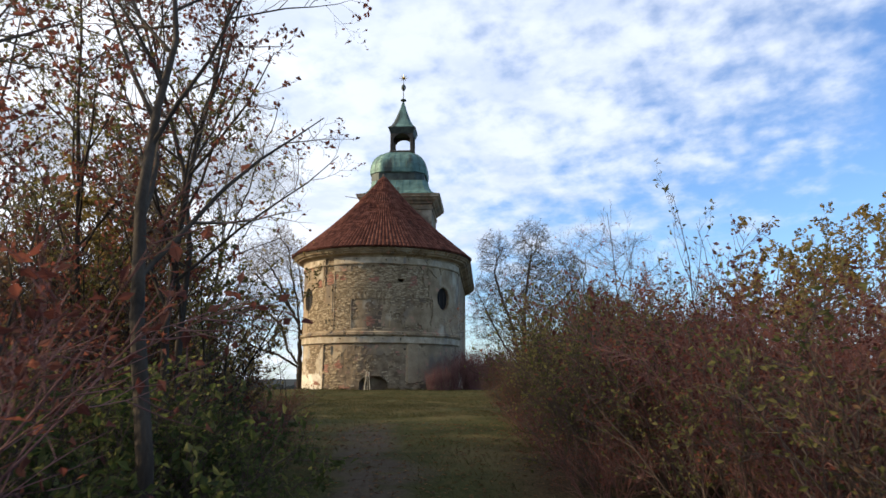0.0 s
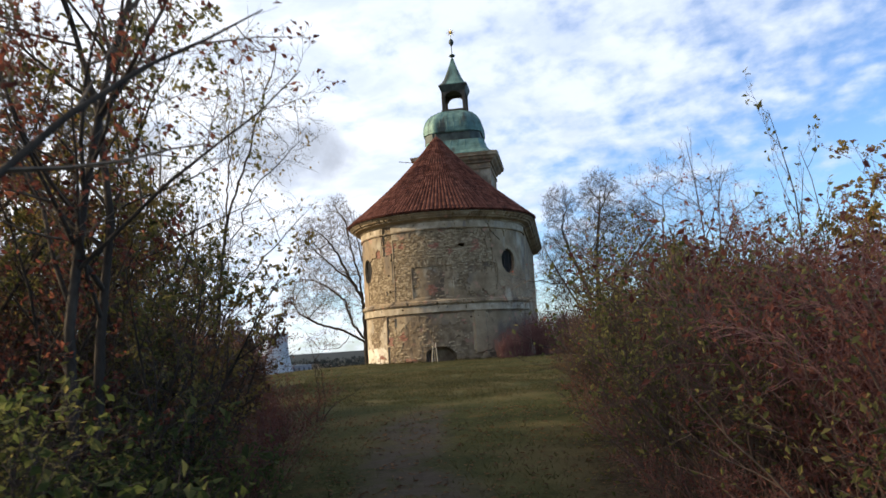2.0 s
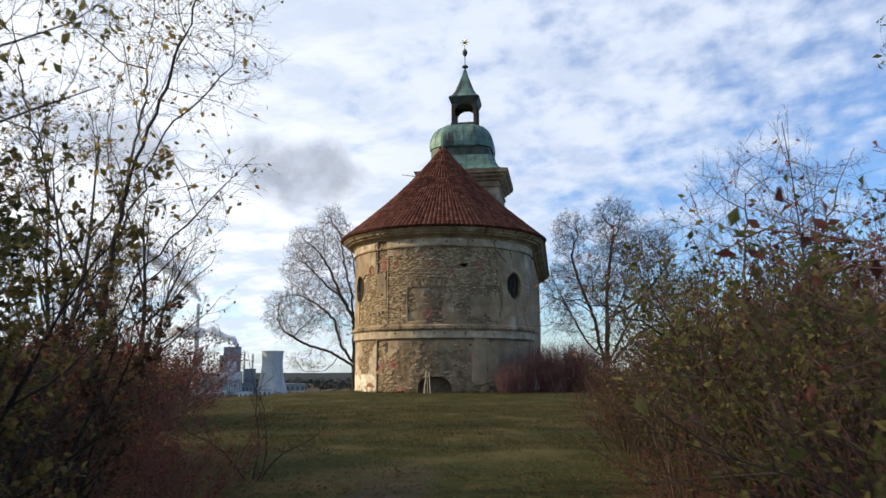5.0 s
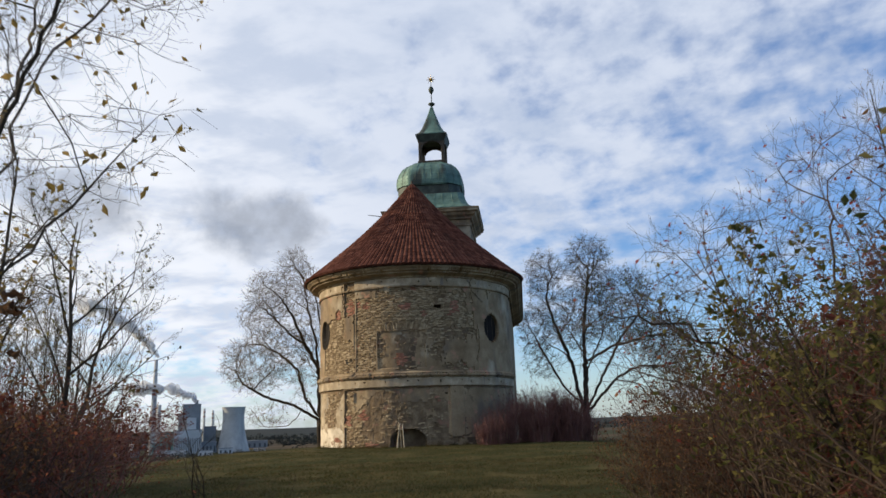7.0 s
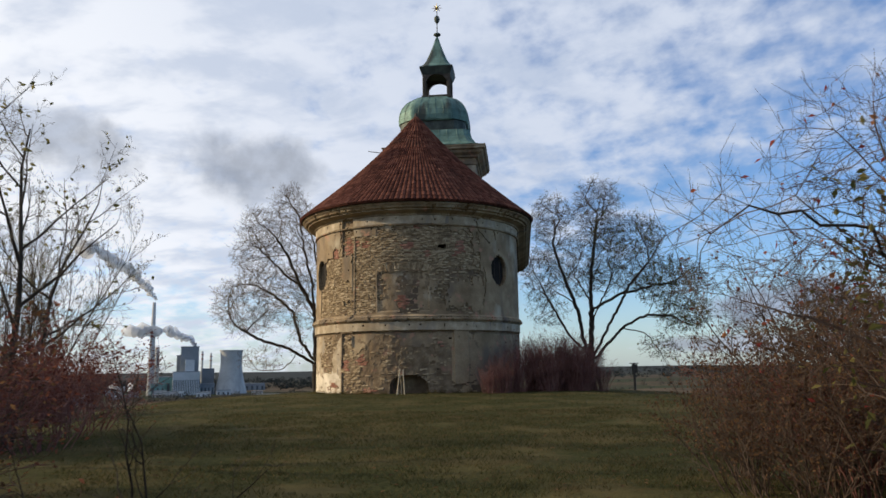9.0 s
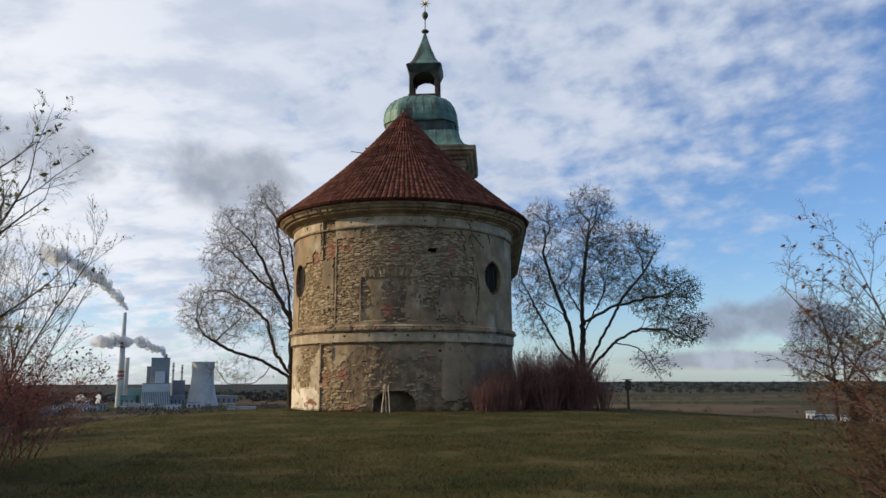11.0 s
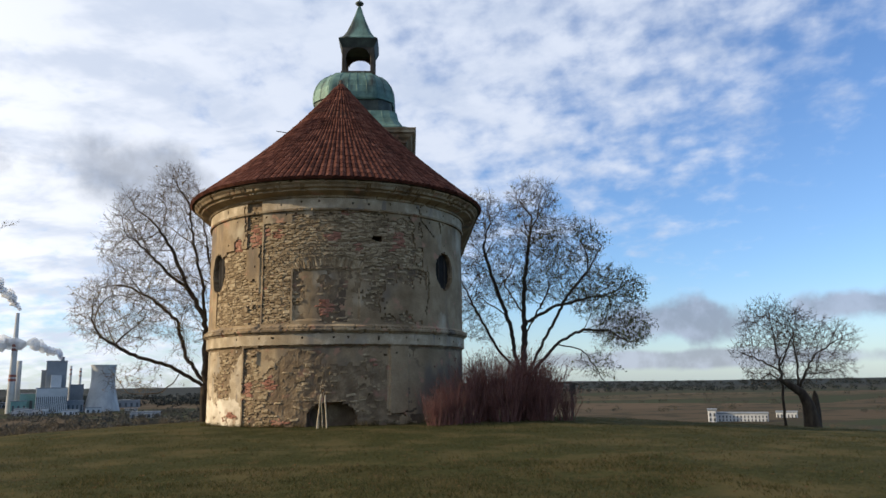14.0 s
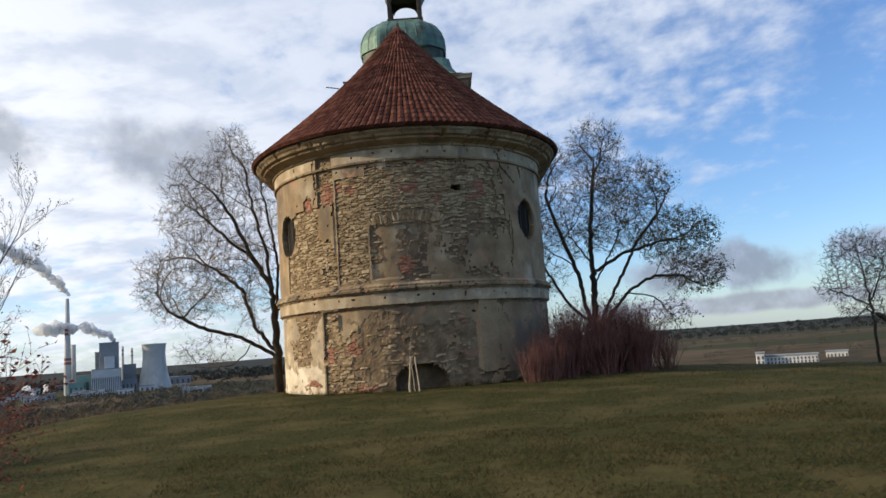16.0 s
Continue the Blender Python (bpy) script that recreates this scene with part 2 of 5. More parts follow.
def lathe(profile, sides, a0=0.0, a1=360.0, corner=None):
    """A surface turned about z from (radius, height) pairs; corner shapes the plan."""
    full = abs(a1 - a0 - 360) < 1e-6
    cols = sides if full else sides + 1
    vs, fs = [], []
    for r, z in profile:
        for i in range(cols):
            a = radians(a0 + (a1 - a0) * i / sides)
            k = corner(a) if corner else 1.0
            vs.append((r * k * math.sin(a), -r * k * math.cos(a), z))
    for j in range(len(profile) - 1):
        for i in range(sides):
            i2 = (i + 1) % cols
            fs.append((j * cols + i, j * cols + i2, (j + 1) * cols + i2, (j + 1) * cols + i))
    return vs, fs


def tube(vs, fs, pts, radii, sides):
    """Adds a tapered tube along pts to the lists."""
    base = len(vs)
    up = Vector((0.31, 0.17, 0.93))
    for i, p in enumerate(pts):
        d = (pts[min(i + 1, len(pts) - 1)] - pts[max(i - 1, 0)])
        d = d.normalized() if d.length > 1e-9 else Vector((0, 0, 1))
        u = d.cross(up)
        u = u.normalized() if u.length > 1e-3 else d.orthogonal().normalized()
        w = d.cross(u)
        for k in range(sides):
            a = 2 * math.pi * k / sides
            vs.append(p + (u * math.cos(a) + w * math.sin(a)) * radii[i])
    for i in range(len(pts) - 1):
        for k in range(sides):
            k2 = (k + 1) % sides
            fs.append((base + i * sides + k, base + i * sides + k2, base + (i + 1) * sides + k2, base + (i + 1) * sides + k))


def smooth01(a, b, x):
    t = min(1.0, max(0.0, (x - a) / (b - a)))
    return t * t * (3 - 2 * t)


# ---- ground: the hilltop, its flanks and the plain to the horizon ----
LINE_Y = (-120, -70, -45, -38, -28, -18, -6, 4, 400)
LINE_Z = (-5.0, -2.2, -.85, -.5, -.27, -.10, 0.0, 0.0, 0.0)


def height(x, y):
    h = float(np.interp(y, LINE_Y, LINE_Z))
    near = smooth01(-40, -16, y)
    terms = [0.0, (y - 4) * .35, (-9.5 - x) * .35 + math.log(near + 1e-9), (x - 20) * .3 + math.log(near + 1e-9)]
    top = max(terms)
    d = max(0.0, (top + math.log(sum(math.exp(t - top) for t in terms))) / .35 - .5)
    drop = .10 * d ** 1.25 if d < 40 else .10 * 40 ** 1.25 + (d - 40) * .24
    az = math.degrees(math.atan2(x, y))
    floor_z = 45 - 12.5 * smooth01(0, 20, az)
    h -= floor_z * (1 - math.exp(-drop / floor_z))
    h -= .6 * smooth01(4, 21, x) * smooth01(-24, -2, y)
    r = math.hypot(x, y)
    if r > 1800:
        h += (27 - 9.5 * smooth01(0, 20, az)) * smooth01(1800, 4500, r) + 9 * smooth01(2200, 4400, r) * noise.noise((x / 900, y / 900, .3))
    if r > 60:
        h += 1.2 * smooth01(60, 300, r) * noise.noise((x / 120, y / 120, 4.1)) * (1 - smooth01(700, 1500, r) * .5)
    return h + .05 * noise.noise((x * .35, y * .35, 1.7)) + .015 * noise.noise((x * 1.6, y * 1.6, 8.0))


def build_ground():
    vs, fs = [], []
    cx, cy = 0.0, -24.0
    radii = [0.0]
    r = .7
    while r < 4950:
        radii.append(r)
        r *= 1.035 if r > 22 else 1.0
        r += .7 if r <= 22 else 0
    sides = 200
    vs.append((cx, cy, height(cx, cy)))
    for r in radii[1:]:
        for k in range(sides):
            a = 2 * math.pi * k / sides
            x, y = cx + r * math.sin(a), cy + r * math.cos(a)
            vs.append((x, y, height(x, y)))
    for k in range(sides):
        fs.append((0, 1 + (k + 1) % sides, 1 + k))
    for j in range(len(radii) - 2):
        for k in range(sides):
            k2 = (k + 1) % sides
            a, b = 1 + j * sides, 1 + (j + 1) * sides
            fs.append((a + k, a + k2, b + k2, b + k))
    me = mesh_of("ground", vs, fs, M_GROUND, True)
    me.flip_normals()
    return tagged(new("ground", me), "grassy hilltop falling away to fields, woods and a wide plain", "ground", kind="structure")


def ground_material():
    m = bpy.data.materials.new("grass_ground")
    m.use_nodes = True
    n, l = m.node_tree.nodes, m.node_tree.links
    b = n["Principled BSDF"]
    b.inputs["Roughness"].default_value = .95
    b.inputs["Specular IOR Level"].default_value = .04
    tc = n.new("ShaderNodeTexCoord")

    def noise2(scale, detail, stretch=(1, 1, 1), rough=.6):
        mp = n.new("ShaderNodeMapping")
        mp.inputs["Scale"].default_value = stretch
        l.new(tc.outputs["Object"], mp.inputs[0])
        t = n.new("ShaderNodeTexNoise")
        t.inputs["Scale"].default_value, t.inputs["Detail"].default_value, t.inputs["Roughness"].default_value = scale, detail, rough
        l.new(mp.outputs[0], t.inputs["Vector"])
        return t.outputs["Fac"]

    def rng(v, a, b2, c=0.0, d=1.0):
        r = n.new("ShaderNodeMapRange")
        r.interpolation_type = "SMOOTHSTEP"
        l.new(v, r.inputs[0])
        for i, s in enumerate((a, b2, c, d)):
            r.inputs[i + 1].default_value = s
        return r.outputs[0]

    def mix(f, a, b2):
        x = n.new("ShaderNodeMix")
        x.data_type = "RGBA"
        l.new(f, x.inputs[0])
        for i, v in ((6, a), (7, b2)):
            if isinstance(v, tuple):
                x.inputs[i].default_value = (*v, 1)
            else:
                l.new(v, x.inputs[i])
        return x.outputs[2]

    def mul(a, b2, op="MULTIPLY"):
        x = n.new("ShaderNodeMath")
        x.operation = op
        for i, v in enumerate((a, b2)):
            if isinstance(v, (int, float)):
                x.inputs[i].default_value = v
            else:
                l.new(v, x.inputs[i])
        return x.outputs[0]

    g = mix(rng(noise2(14, 6), .35, .65), (.024, .028, .009), (.052, .052, .018))
    g = mix(rng(noise2(.55, 5), .42, .68), g, (.088, .072, .030))
    g = mix(mul(rng(noise2(2.3, 6), .56, .72), .8), g, (.082, .055, .022))
    g = mix(mul(rng(noise2(45, 3), .58, .70), .5), g, (.15, .13, .06))
    sep = n.new("ShaderNodeSeparateXYZ")
    l.new(tc.outputs["Object"], sep.inputs[0])
    # trodden earth along the way up between the shrubs
    wob = mul(mul(noise2(.35, 3), .5, "SUBTRACT"), 2.2)
    off = mul(mul(mul(sep.outputs[0], .55, "ADD"), wob, "ADD"), 0, "ADD")
    ab = n.new("ShaderNodeMath")
    ab.operation = "ABSOLUTE"
    l.new(off, ab.inputs[0])
    track = mul(rng(ab.outputs[0], .18, .62, 1, 0), rng(sep.outputs[1], -31, -27, 1, 0))
    track = mul(track, rng(noise2(3, 5), .30, .55))
    g = mix(track, g, mix(noise2(9, 5), (.035, .027, .02), (.10, .08, .06)))
    # leaf litter under the shrubs
    litter = mul(rng(ab.outputs[0], 1.0, 2.4), rng(sep.outputs[1], -36, -31, 1, 0))
    g = mix(mul(litter, .85), g, mix(rng(noise2(25, 4), .4, .6), (.03, .022, .014), (.085, .05, .028)))
    # fields, woods and hedges of the plain, tinted towards the horizon
    dist = n.new("ShaderNodeVectorMath")
    dist.operation = "LENGTH"
    l.new(tc.outputs["Object"], dist.inputs[0])
    far = rng(dist.outputs["Value"], 45, 130)
    vor = n.new("ShaderNodeTexVoronoi")
    vor.inputs["Scale"].default_value = .0034
    mp = n.new("ShaderNodeMapping")
    mp.inputs["Scale"].default_value = (.55, 1.6, 0)
    mp.inputs["Rotation"].default_value = (0, 0, .5)
    l.new(tc.outputs["Object"], mp.inputs[0])
    l.new(mp.outputs[0], vor.inputs["Vector"])
    sp = n.new("ShaderNodeSeparateColor")
    l.new(vor.outputs["Color"], sp.inputs[0])
    fields = mix(rng(sp.outputs[0], .35, .4), (.076, .057, .036), (.038, .044, .022))
    fields = mix(rng(sp.outputs[1], .6, .64), fields, (.094, .069, .044))
    fields = mix(rng(noise2(.02, 6), .5, .58), fields, (.046, .039, .024))
    # far woods and distance haze put into the base colour as dark blue-grey
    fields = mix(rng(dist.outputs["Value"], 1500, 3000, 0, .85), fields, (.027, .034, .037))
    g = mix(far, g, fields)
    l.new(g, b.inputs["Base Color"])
    bp = n.new("ShaderNodeBump")
    bp.inputs["Strength"].default_value, bp.inputs["Distance"].default_value = .7, .05
    l.new(noise2(22, 5), bp.inputs["Height"])
    l.new(bp.outputs[0], b.inputs["Normal"])
    return m


M_GROUND = ground_material()
build_ground()


# ---- the chapel: a rounded front, a nave behind it and a square tower ----
R = 4.7
TILT = 8.8                                   # the nave's axis leans to the right of y
chapel = thing("chapel", "weathered chapel with crumbling plaster, red tiled roof and copper turret", "chapel")
NAVE = pose(0, 0, 0, 0, 0, -TILT)


def polar(a, r, z):
    return (r * math.sin(radians(a)), -r * math.cos(radians(a)), z)


OVALS = ((48.4, 5.14, 7.2, .66), (-66.0, 5.12, 6.6, .68))


HOLES = [(-56 + 9.3 * k + 2.2 * math.sin(k * 2.3), 7.13 + .04 * math.sin(k * 1.7)) for k in range(14)]
HOLES += [(-50 + 8.7 * k + 2.0 * math.sin(k * 1.9), 6.74 + .05 * math.sin(k * 2.9)) for k in range(12)]
HOLES += [(-47 + 9.9 * k + 2.4 * math.sin(k * 2.1), 2.74 + .05 * math.sin(k * 3.1)) for k in range(11)]
HOLES += [(-34.8, 5.05), (-38.6, 5.1), (15, 3.66), (47.8, 6.05), (15.5, 2.22), (20.0, 2.24), (9, .95)]
BRICK_PATCHES = ((-39, 6.1, 2.8, .42), (-5.8, 6.0, 3.3, .16), (21.8, 6.0, 2.7, .26), (-28.7, 6.14, 2.2, .15), (-30.5, 1.34, 2.6, .2),
                 (-51, .33, 2.8, .11), (-41.6, 1.15, 2.0, .28), (-8.5, 3.7, 3.2, .3), (-27, .14, 5, .09), (-49.4, 5.9, 2.6, .26))
CRACKS = (((32, 7.3), (31.4, 7.0), (33, 6.75), (31, 6.55)), ((33, 6.75), (37, 6.45), (40, 6.3)), ((-44.5, 7.3), (-45.2, 6.9), (-44.2, 6.3), (-45.5, 5.9)),
          ((44, 6.85), (45.5, 6.5)), ((-6, 1.9), (2, 1.75), (10, 1.62), (16, 1.5)), ((28, 2.5), (29, 2.1), (32, 1.8)), ((-18, 2.45), (-21, 2.1), (-25, 1.8)),
          ((12, .5), (20, .32), (30, .45)), ((36, 3.9), (37, 4.6), (36.2, 5.2)))


def cracked(a, z):
    a += 1.1 * noise.noise((a * .5, z * 5, 21))
    for line in CRACKS:
        for (a0, z0), (a1, z1) in zip(line, line[1:]):
            dx, dz = (a1 - a0) * .082, z1 - z0
            t = max(0, min(1, ((a - a0) * .082 * dx + (z - z0) * dz) / (dx * dx + dz * dz)))
            if math.hypot((a - a0) * .082 - t * dx, z - z0 - t * dz) < .032:
                return True
    return False


def in_opening(a, z):
    for ha, hz in HOLES:
        if abs(a - ha) < .36 and abs(z - hz) < .032:
            return True
    for oa, oz, ha, hz in OVALS:
        if ((a - oa) / ha) ** 2 + ((z - oz) / hz) ** 2 < 1:
            return True
    if 10.2 < a < 14.4 and 5.91 < z < 6.07:
        return True
    if -15.4 < a < 4.2 and z < .78:
        if z < .30 or ((a + 5.6) / 9.8) ** 2 + ((z - .25) / .52) ** 2 < 1:
            return True
    return False


def bricky(a, z):
    """True where old brick fills the wall."""
    w = .5 * noise.noise((a * .6, z * 5, 14))
    return any(((a - pa) / ha) ** 2 + ((z - pz) / hz) ** 2 < 1 + w for pa, pz, ha, hz in BRICK_PATCHES)


def smeared(a, z):
    """The share of stones that old mortar still covers."""
    if z < 2.45:
        return .86 if a > -30 else .4
    if -21.6 < a < 4.4 and z < 4.95:
        return .80
    if a > 4.4 and z < 5.1:
        return .62
    return .05


def worn(a, z):
    """True where the plaster has fallen and the rubble shows, and along the groove over the panels."""
    if cracked(a, z) or bricky(a, z):
        return True
    # plaster row left out under the band to draw the panels' dark shadow line
    if 2.425 < z < 2.49 and (-35.7 < a < 17.3 or 25.7 < a < 72 or -75 < a < -44.5):
        return True
    n1 = noise.noise((a * .11, z * 1.1, 2.0)) + .55 * noise.noise((a * .35, z * 3.1, 5.0)) + .25 * noise.noise((a * .9, z * 8, 9.0))
    v = -.62
    if z > 3.2:
        if -35 < a < 34 and z > 4.95 + .25 * n1:
            v = 1.0 - 2.6 * max(0, z - 6.45) - .05 * max(0, a - 14)
        if -35 < a < -22:
            v = max(v, .95 - 2.0 * max(0, z - 6.0))
        if -36 <= a < -22 and z > 6.5:
            v = -.8
        if -66 < a < -43.5 and z < 5.75:
            v = max(v, .75 - 1.2 * max(0, z - 5.3))
        if -43.5 <= a < -35.5:
            v = max(v, (.3 if z > 5.9 or z < 4.2 else .02))
        if -21.5 < a < 4.5 and z < 4.95:
            v = -.18 if z < 4.1 else .02
        if 4.5 <= a < 36 and z < 5.0:
            v = -.12 + .25 * smooth01(3.6, 5.0, z)
        if a >= 36:
            v = -.75
    else:
        if -35.5 < a < -10 and z < 2.35:
            v = .55 if z < 2.38 - .064 * max(0, -21.8 - a) else -.9
        if -43.5 <= a <= -35.5 and z < 2.5:
            v = .35
        if -70 < a < -43.5 and z < 2.4:
            v = -.25 + .75 * smooth01(-49, -54, a) * smooth01(-64, -58, a) - 1.0 * (z < .85)
        if z < .3:
            v += .6 if a > -44 else .2
        if -10 <= a < 16 and z < 2.2:
            v = max(v, .30 - 1.1 * max(0, z - 1.6))
        if z > 2.5 and z < 2.9:
            v = -1.2 + .6 * (a < -52)
    return v + .75 * n1 > 0


def relief(a, z):
    """How far the plaster stands out: pilasters, band and blind window."""
    d = 0.0
    if -43.5 <= a <= -35.7 and 3.15 < z < 6.9:
        d += .035
    if z < 2.49:
        if -35.7 < a < 17.3 or a > 25.7 or a < -44:
            d -= .045
        else:
            d += .02
    if 2.5 <= z <= 2.9:
        d += .055
    if -21.6 < a < 4.3 and 3.3 < z < 4.95:
        d -= .05
    if z > 6.9:
        d += .05
    if z < .25:
        d += .03 * noise.noise((a * .2, z * 3, 3))
    return d + .012 * noise.noise((a * .15, z * 1.5, 7)) + .006 * noise.noise((a * .6, z * 5, 7))


A0, A1, DA, DZ, ZTOP = -100.0, 100.0, .7, .062, 7.36
NA, NZ = int((A1 - A0) / DA), int(ZTOP / DZ)


def build_drum():
    # core with openings and their reveals
    opening = [[in_opening(A0 + (i + .5) * DA, (j + .5) * DZ) for j in range(NZ)] for i in range(NA)]
    gone = [[worn(A0 + (i + .5) * DA, (j + .5) * DZ) for j in range(NZ)] for i in range(NA)]

    def sheet(radius, keep, edge_radius, inward):
        vs, fs, ids = [], [], {}

        def vid(i, j, layer):
            if (i, j, layer) not in ids:
                a, z = A0 + i * DA, j * DZ
                rr = radius(a, z) if layer == 0 else edge_radius(a, z)
                if 0 < i < NA and 0 < j < NZ:
                    a += DA * .45 * noise.noise((i * 3.7, j * 5.3, .5))
                    z += DZ * .45 * noise.noise((i * 4.1, j * 2.9, 8.5))
                ids[i, j, layer] = len(vs)
                vs.append(polar(a, rr, z))
            return ids[i, j, layer]
        for i in range(NA):
            for j in range(NZ):
                if not keep(i, j):
                    continue
                fs.append((vid(i, j, 0), vid(i + 1, j, 0), vid(i + 1, j + 1, 0), vid(i, j + 1, 0)))
                for di, dj, p, q in ((-1, 0, (i, j + 1), (i, j)), (1, 0, (i + 1, j), (i + 1, j + 1)), (0, -1, (i, j), (i + 1, j)), (0, 1, (i + 1, j + 1), (i, j + 1))):
                    ii, jj = i + di, j + dj
                    if 0 <= ii < NA and 0 <= jj < NZ and keep(ii, jj):
                        continue
                    fs.append((vid(*p, 0), vid(*p, 1), vid(*q, 1), vid(*q, 0)))
        return vs, fs
    vs, fs = sheet(lambda a, z: R - .056 + .018 * noise.noise((a * .4, z * 4, 1)) + .012 * noise.noise((a * 1.3, z * 14, 6)), lambda i, j: not opening[i][j], lambda a, z: R - .75, True)
    part_mesh("wall", vs, fs, M_MORTAR, chapel, "rounded rubble wall core in lime mortar")
    edge = lambda a: .85 + .6 * noise.noise((a * .1, 3, 1)) + .25 * noise.noise((a * .4, 3, 1))
    foot = lambda i, j: A0 + i * DA < -44 and j * DZ < edge(A0 + i * DA)
    band = lambda i, j: not foot(i, j) and (2.48 < j * DZ < 2.9 or (A0 + i * DA < -44 and j * DZ < 2.48) or (j + .5) * DZ >= 6.88)
    whole = lambda i, j: not opening[i][j] and not gone[i][j]
    for name, keep, material, label in (
            ("plaster_coat", lambda i, j: not foot(i, j) and not band(i, j), M_PLASTER, "stained cracked buff plaster, partly fallen"),
            ("plaster_band", band, M_PLASTER_PALE, "pale plaster band"), ("limewash_patch", foot, M_LIMEWASH, "bright old limewash at the foot of the wall")):
        vs, fs = sheet(lambda a, z: R + relief(a, z), lambda i, j: whole(i, j) and keep(i, j), lambda a, z: R - .075, True)
        part_mesh(name, vs, fs, material, chapel, label)
    # blocked masonry at the back of the low niche
    vs, fs = lathe([(R - .55, -.3), (R - .57, .5), (R - .6, .95)], 20, -17, 6)
    part_mesh("niche_back", vs, fs, M_MORTAR, chapel, "dark recessed niche at the foot of the wall")
    # rear half of the drum is inside the nave; inner lining closes the view through the oval windows
    vs, fs = lathe([(R - .76, -.2), (R - .76, 7.4)], 60, -100, 100)
    keep = [f for f in fs if not in_opening(sum(math.degrees(math.atan2(vs[k][0], -vs[k][1])) for k in f) / 4, 5.1)]
    part_mesh("inner_lining", vs, keep, M_PLASTER, chapel)


build_drum()


def ring(name, profile, material, label, a0=-100, a1=100, chip=0.0, parent=None):
    vs, fs = lathe(profile, 420, a0, a1)
    if chip:
        out = []
        for v in vs:
            a = math.degrees(math.atan2(v[0], -v[1]))
            bite = max(0, noise.noise((a * .42, v[2] * 3, 3)) + .5 * noise.noise((a * 1.5, v[2] * 9, 8)) - .22)
            k = 1 - 1.1 * chip * bite / R - .07 * chip / R * noise.noise((a * 1.1, v[2] * 9, 3))
            out.append((v[0] * k, v[1] * k, v[2] + .035 * chip * noise.noise((a * .5, 0, 1))))
        vs = out
    return part_mesh(name, vs, fs, material, parent or chapel, label)


STRING = [(R - .05, 2.87), (R + .06, 2.88), (R + .09, 2.93), (R + .16, 2.96), (R + .17, 3.02), (R + .12, 3.04), (R + .13, 3.10), (R + .05, 3.15), (R - .05, 3.20)]
ring("string_course", STRING, M_PLASTER, "chipped moulded string course", chip=.28)
ring("moulding", [(R, 6.86), (R + .075, 6.87), (R + .085, 6.92), (R + .04, 6.94)], M_PLASTER, "thin moulding under the frieze", chip=.1)
CORNICE = [(R - .05, 7.26), (R + .10, 7.28), (R + .12, 7.34), (R + .22, 7.38), (R + .40, 7.44), (R + .42, 7.50), (R + .52, 7.53), (R + .56, 7.60), (R + .64, 7.66), (R + .66, 7.71), (R + .3, 7.74)]
ring("cornice", CORNICE, M_PLASTER, "chipped moulded plaster cornice under the eaves", chip=.20)
ring("eave_board", [(R + .58, 7.715), (R + .72, 7.72), (R + .72, 7.75), (R + .5, 7.77)], M_DARKWOOD, "dark eaves edge")

for oa, oz, ha, hz in OVALS:
    n = 28
    # added pane, coloured near-black in place of the dark interior
    rim = [(oa + 1.1 * ha * math.sin(2 * math.pi * k / n), oz + 1.1 * hz * math.cos(2 * math.pi * k / n)) for k in range(n)]
    pane = part_mesh("window", [polar(a, R - .17, z) for a, z in rim] + [polar(oa, R - .17, oz)], [(k, (k + 1) % n, n) for k in range(n)], M_VOID, chapel, "oval window closed by a near-black pane for its unlit inside")
    for x in (-.34, .34):
        vs, fs = [], []
        tube(vs, fs, [Vector(polar(oa + x * ha, R - .14, oz - .9 * hz)), Vector(polar(oa + x * ha, R - .14, oz + .9 * hz))], [.016, .016], 5)
        part_mesh("bar", vs, fs, M_DARKWOOD, pane)

# nave behind
bm = bmesh.new()
box(bm, -R, R, .2, 15.2, -3.0, 7.3, .03, NAVE)
part("nave_wall", bm, M_PLASTER, chapel, "plastered nave wall")
NAVE_PROFILE = [(a - R, z) for a, z in CORNICE] + [(.72, 7.72), (.72, 7.75)]
for side in (-1, 1):
    vs, fs = [], []
    for s in (.2, 15.6):
        for o, z in NAVE_PROFILE:
            vs.append(NAVE @ Vector((side * (R + o), s, z)))
    k = len(NAVE_PROFILE)
    fs = [(i, i + 1, k + i + 1, k + i) for i in range(k - 1)]
    part_mesh("nave_cornice", vs, fs, M_PLASTER, chapel, "moulded cornice along the nave")
    vs, fs = [], []
    for j in range(9):
        u = j / 8
        rr = (R + .75) * (1 - u) - .36 * math.sin(math.pi * u)
        for s in (.05, 15.7):
            vs.append(NAVE @ Vector((side * rr, s, 7.76 + 5.36 * u)))
    fs = [(2 * j, 2 * j + 1, 2 * j + 3, 2 * j + 2) for j in range(8)]
    part_mesh("nave_roof", vs, fs, M_TILE, chapel, "red tiled nave roof slope")
bm = bmesh.new()
g = [bm.verts.new(NAVE @ Vector(p)) for p in ((-R - .5, 15.3, 7.3), (R + .5, 15.3, 7.3), (0, 15.3, 13.0))]
bm.faces.new(g)
part("gable", bm, M_PLASTER, chapel)


def roof_r(u):
    return (R + .76) * (1 - u) - .36 * math.sin(math.pi * u)


def roof_z(u):
    return 7.74 + 5.40 * u


vs, fs = lathe([(max(.02, roof_r(j / 24) - .03), roof_z(j / 24) - .02) for j in range(25)], 120, -100, 100)
roof = part_mesh("roof", vs, fs, M_TILE, chapel, "conical roof of red clay barrel tiles")


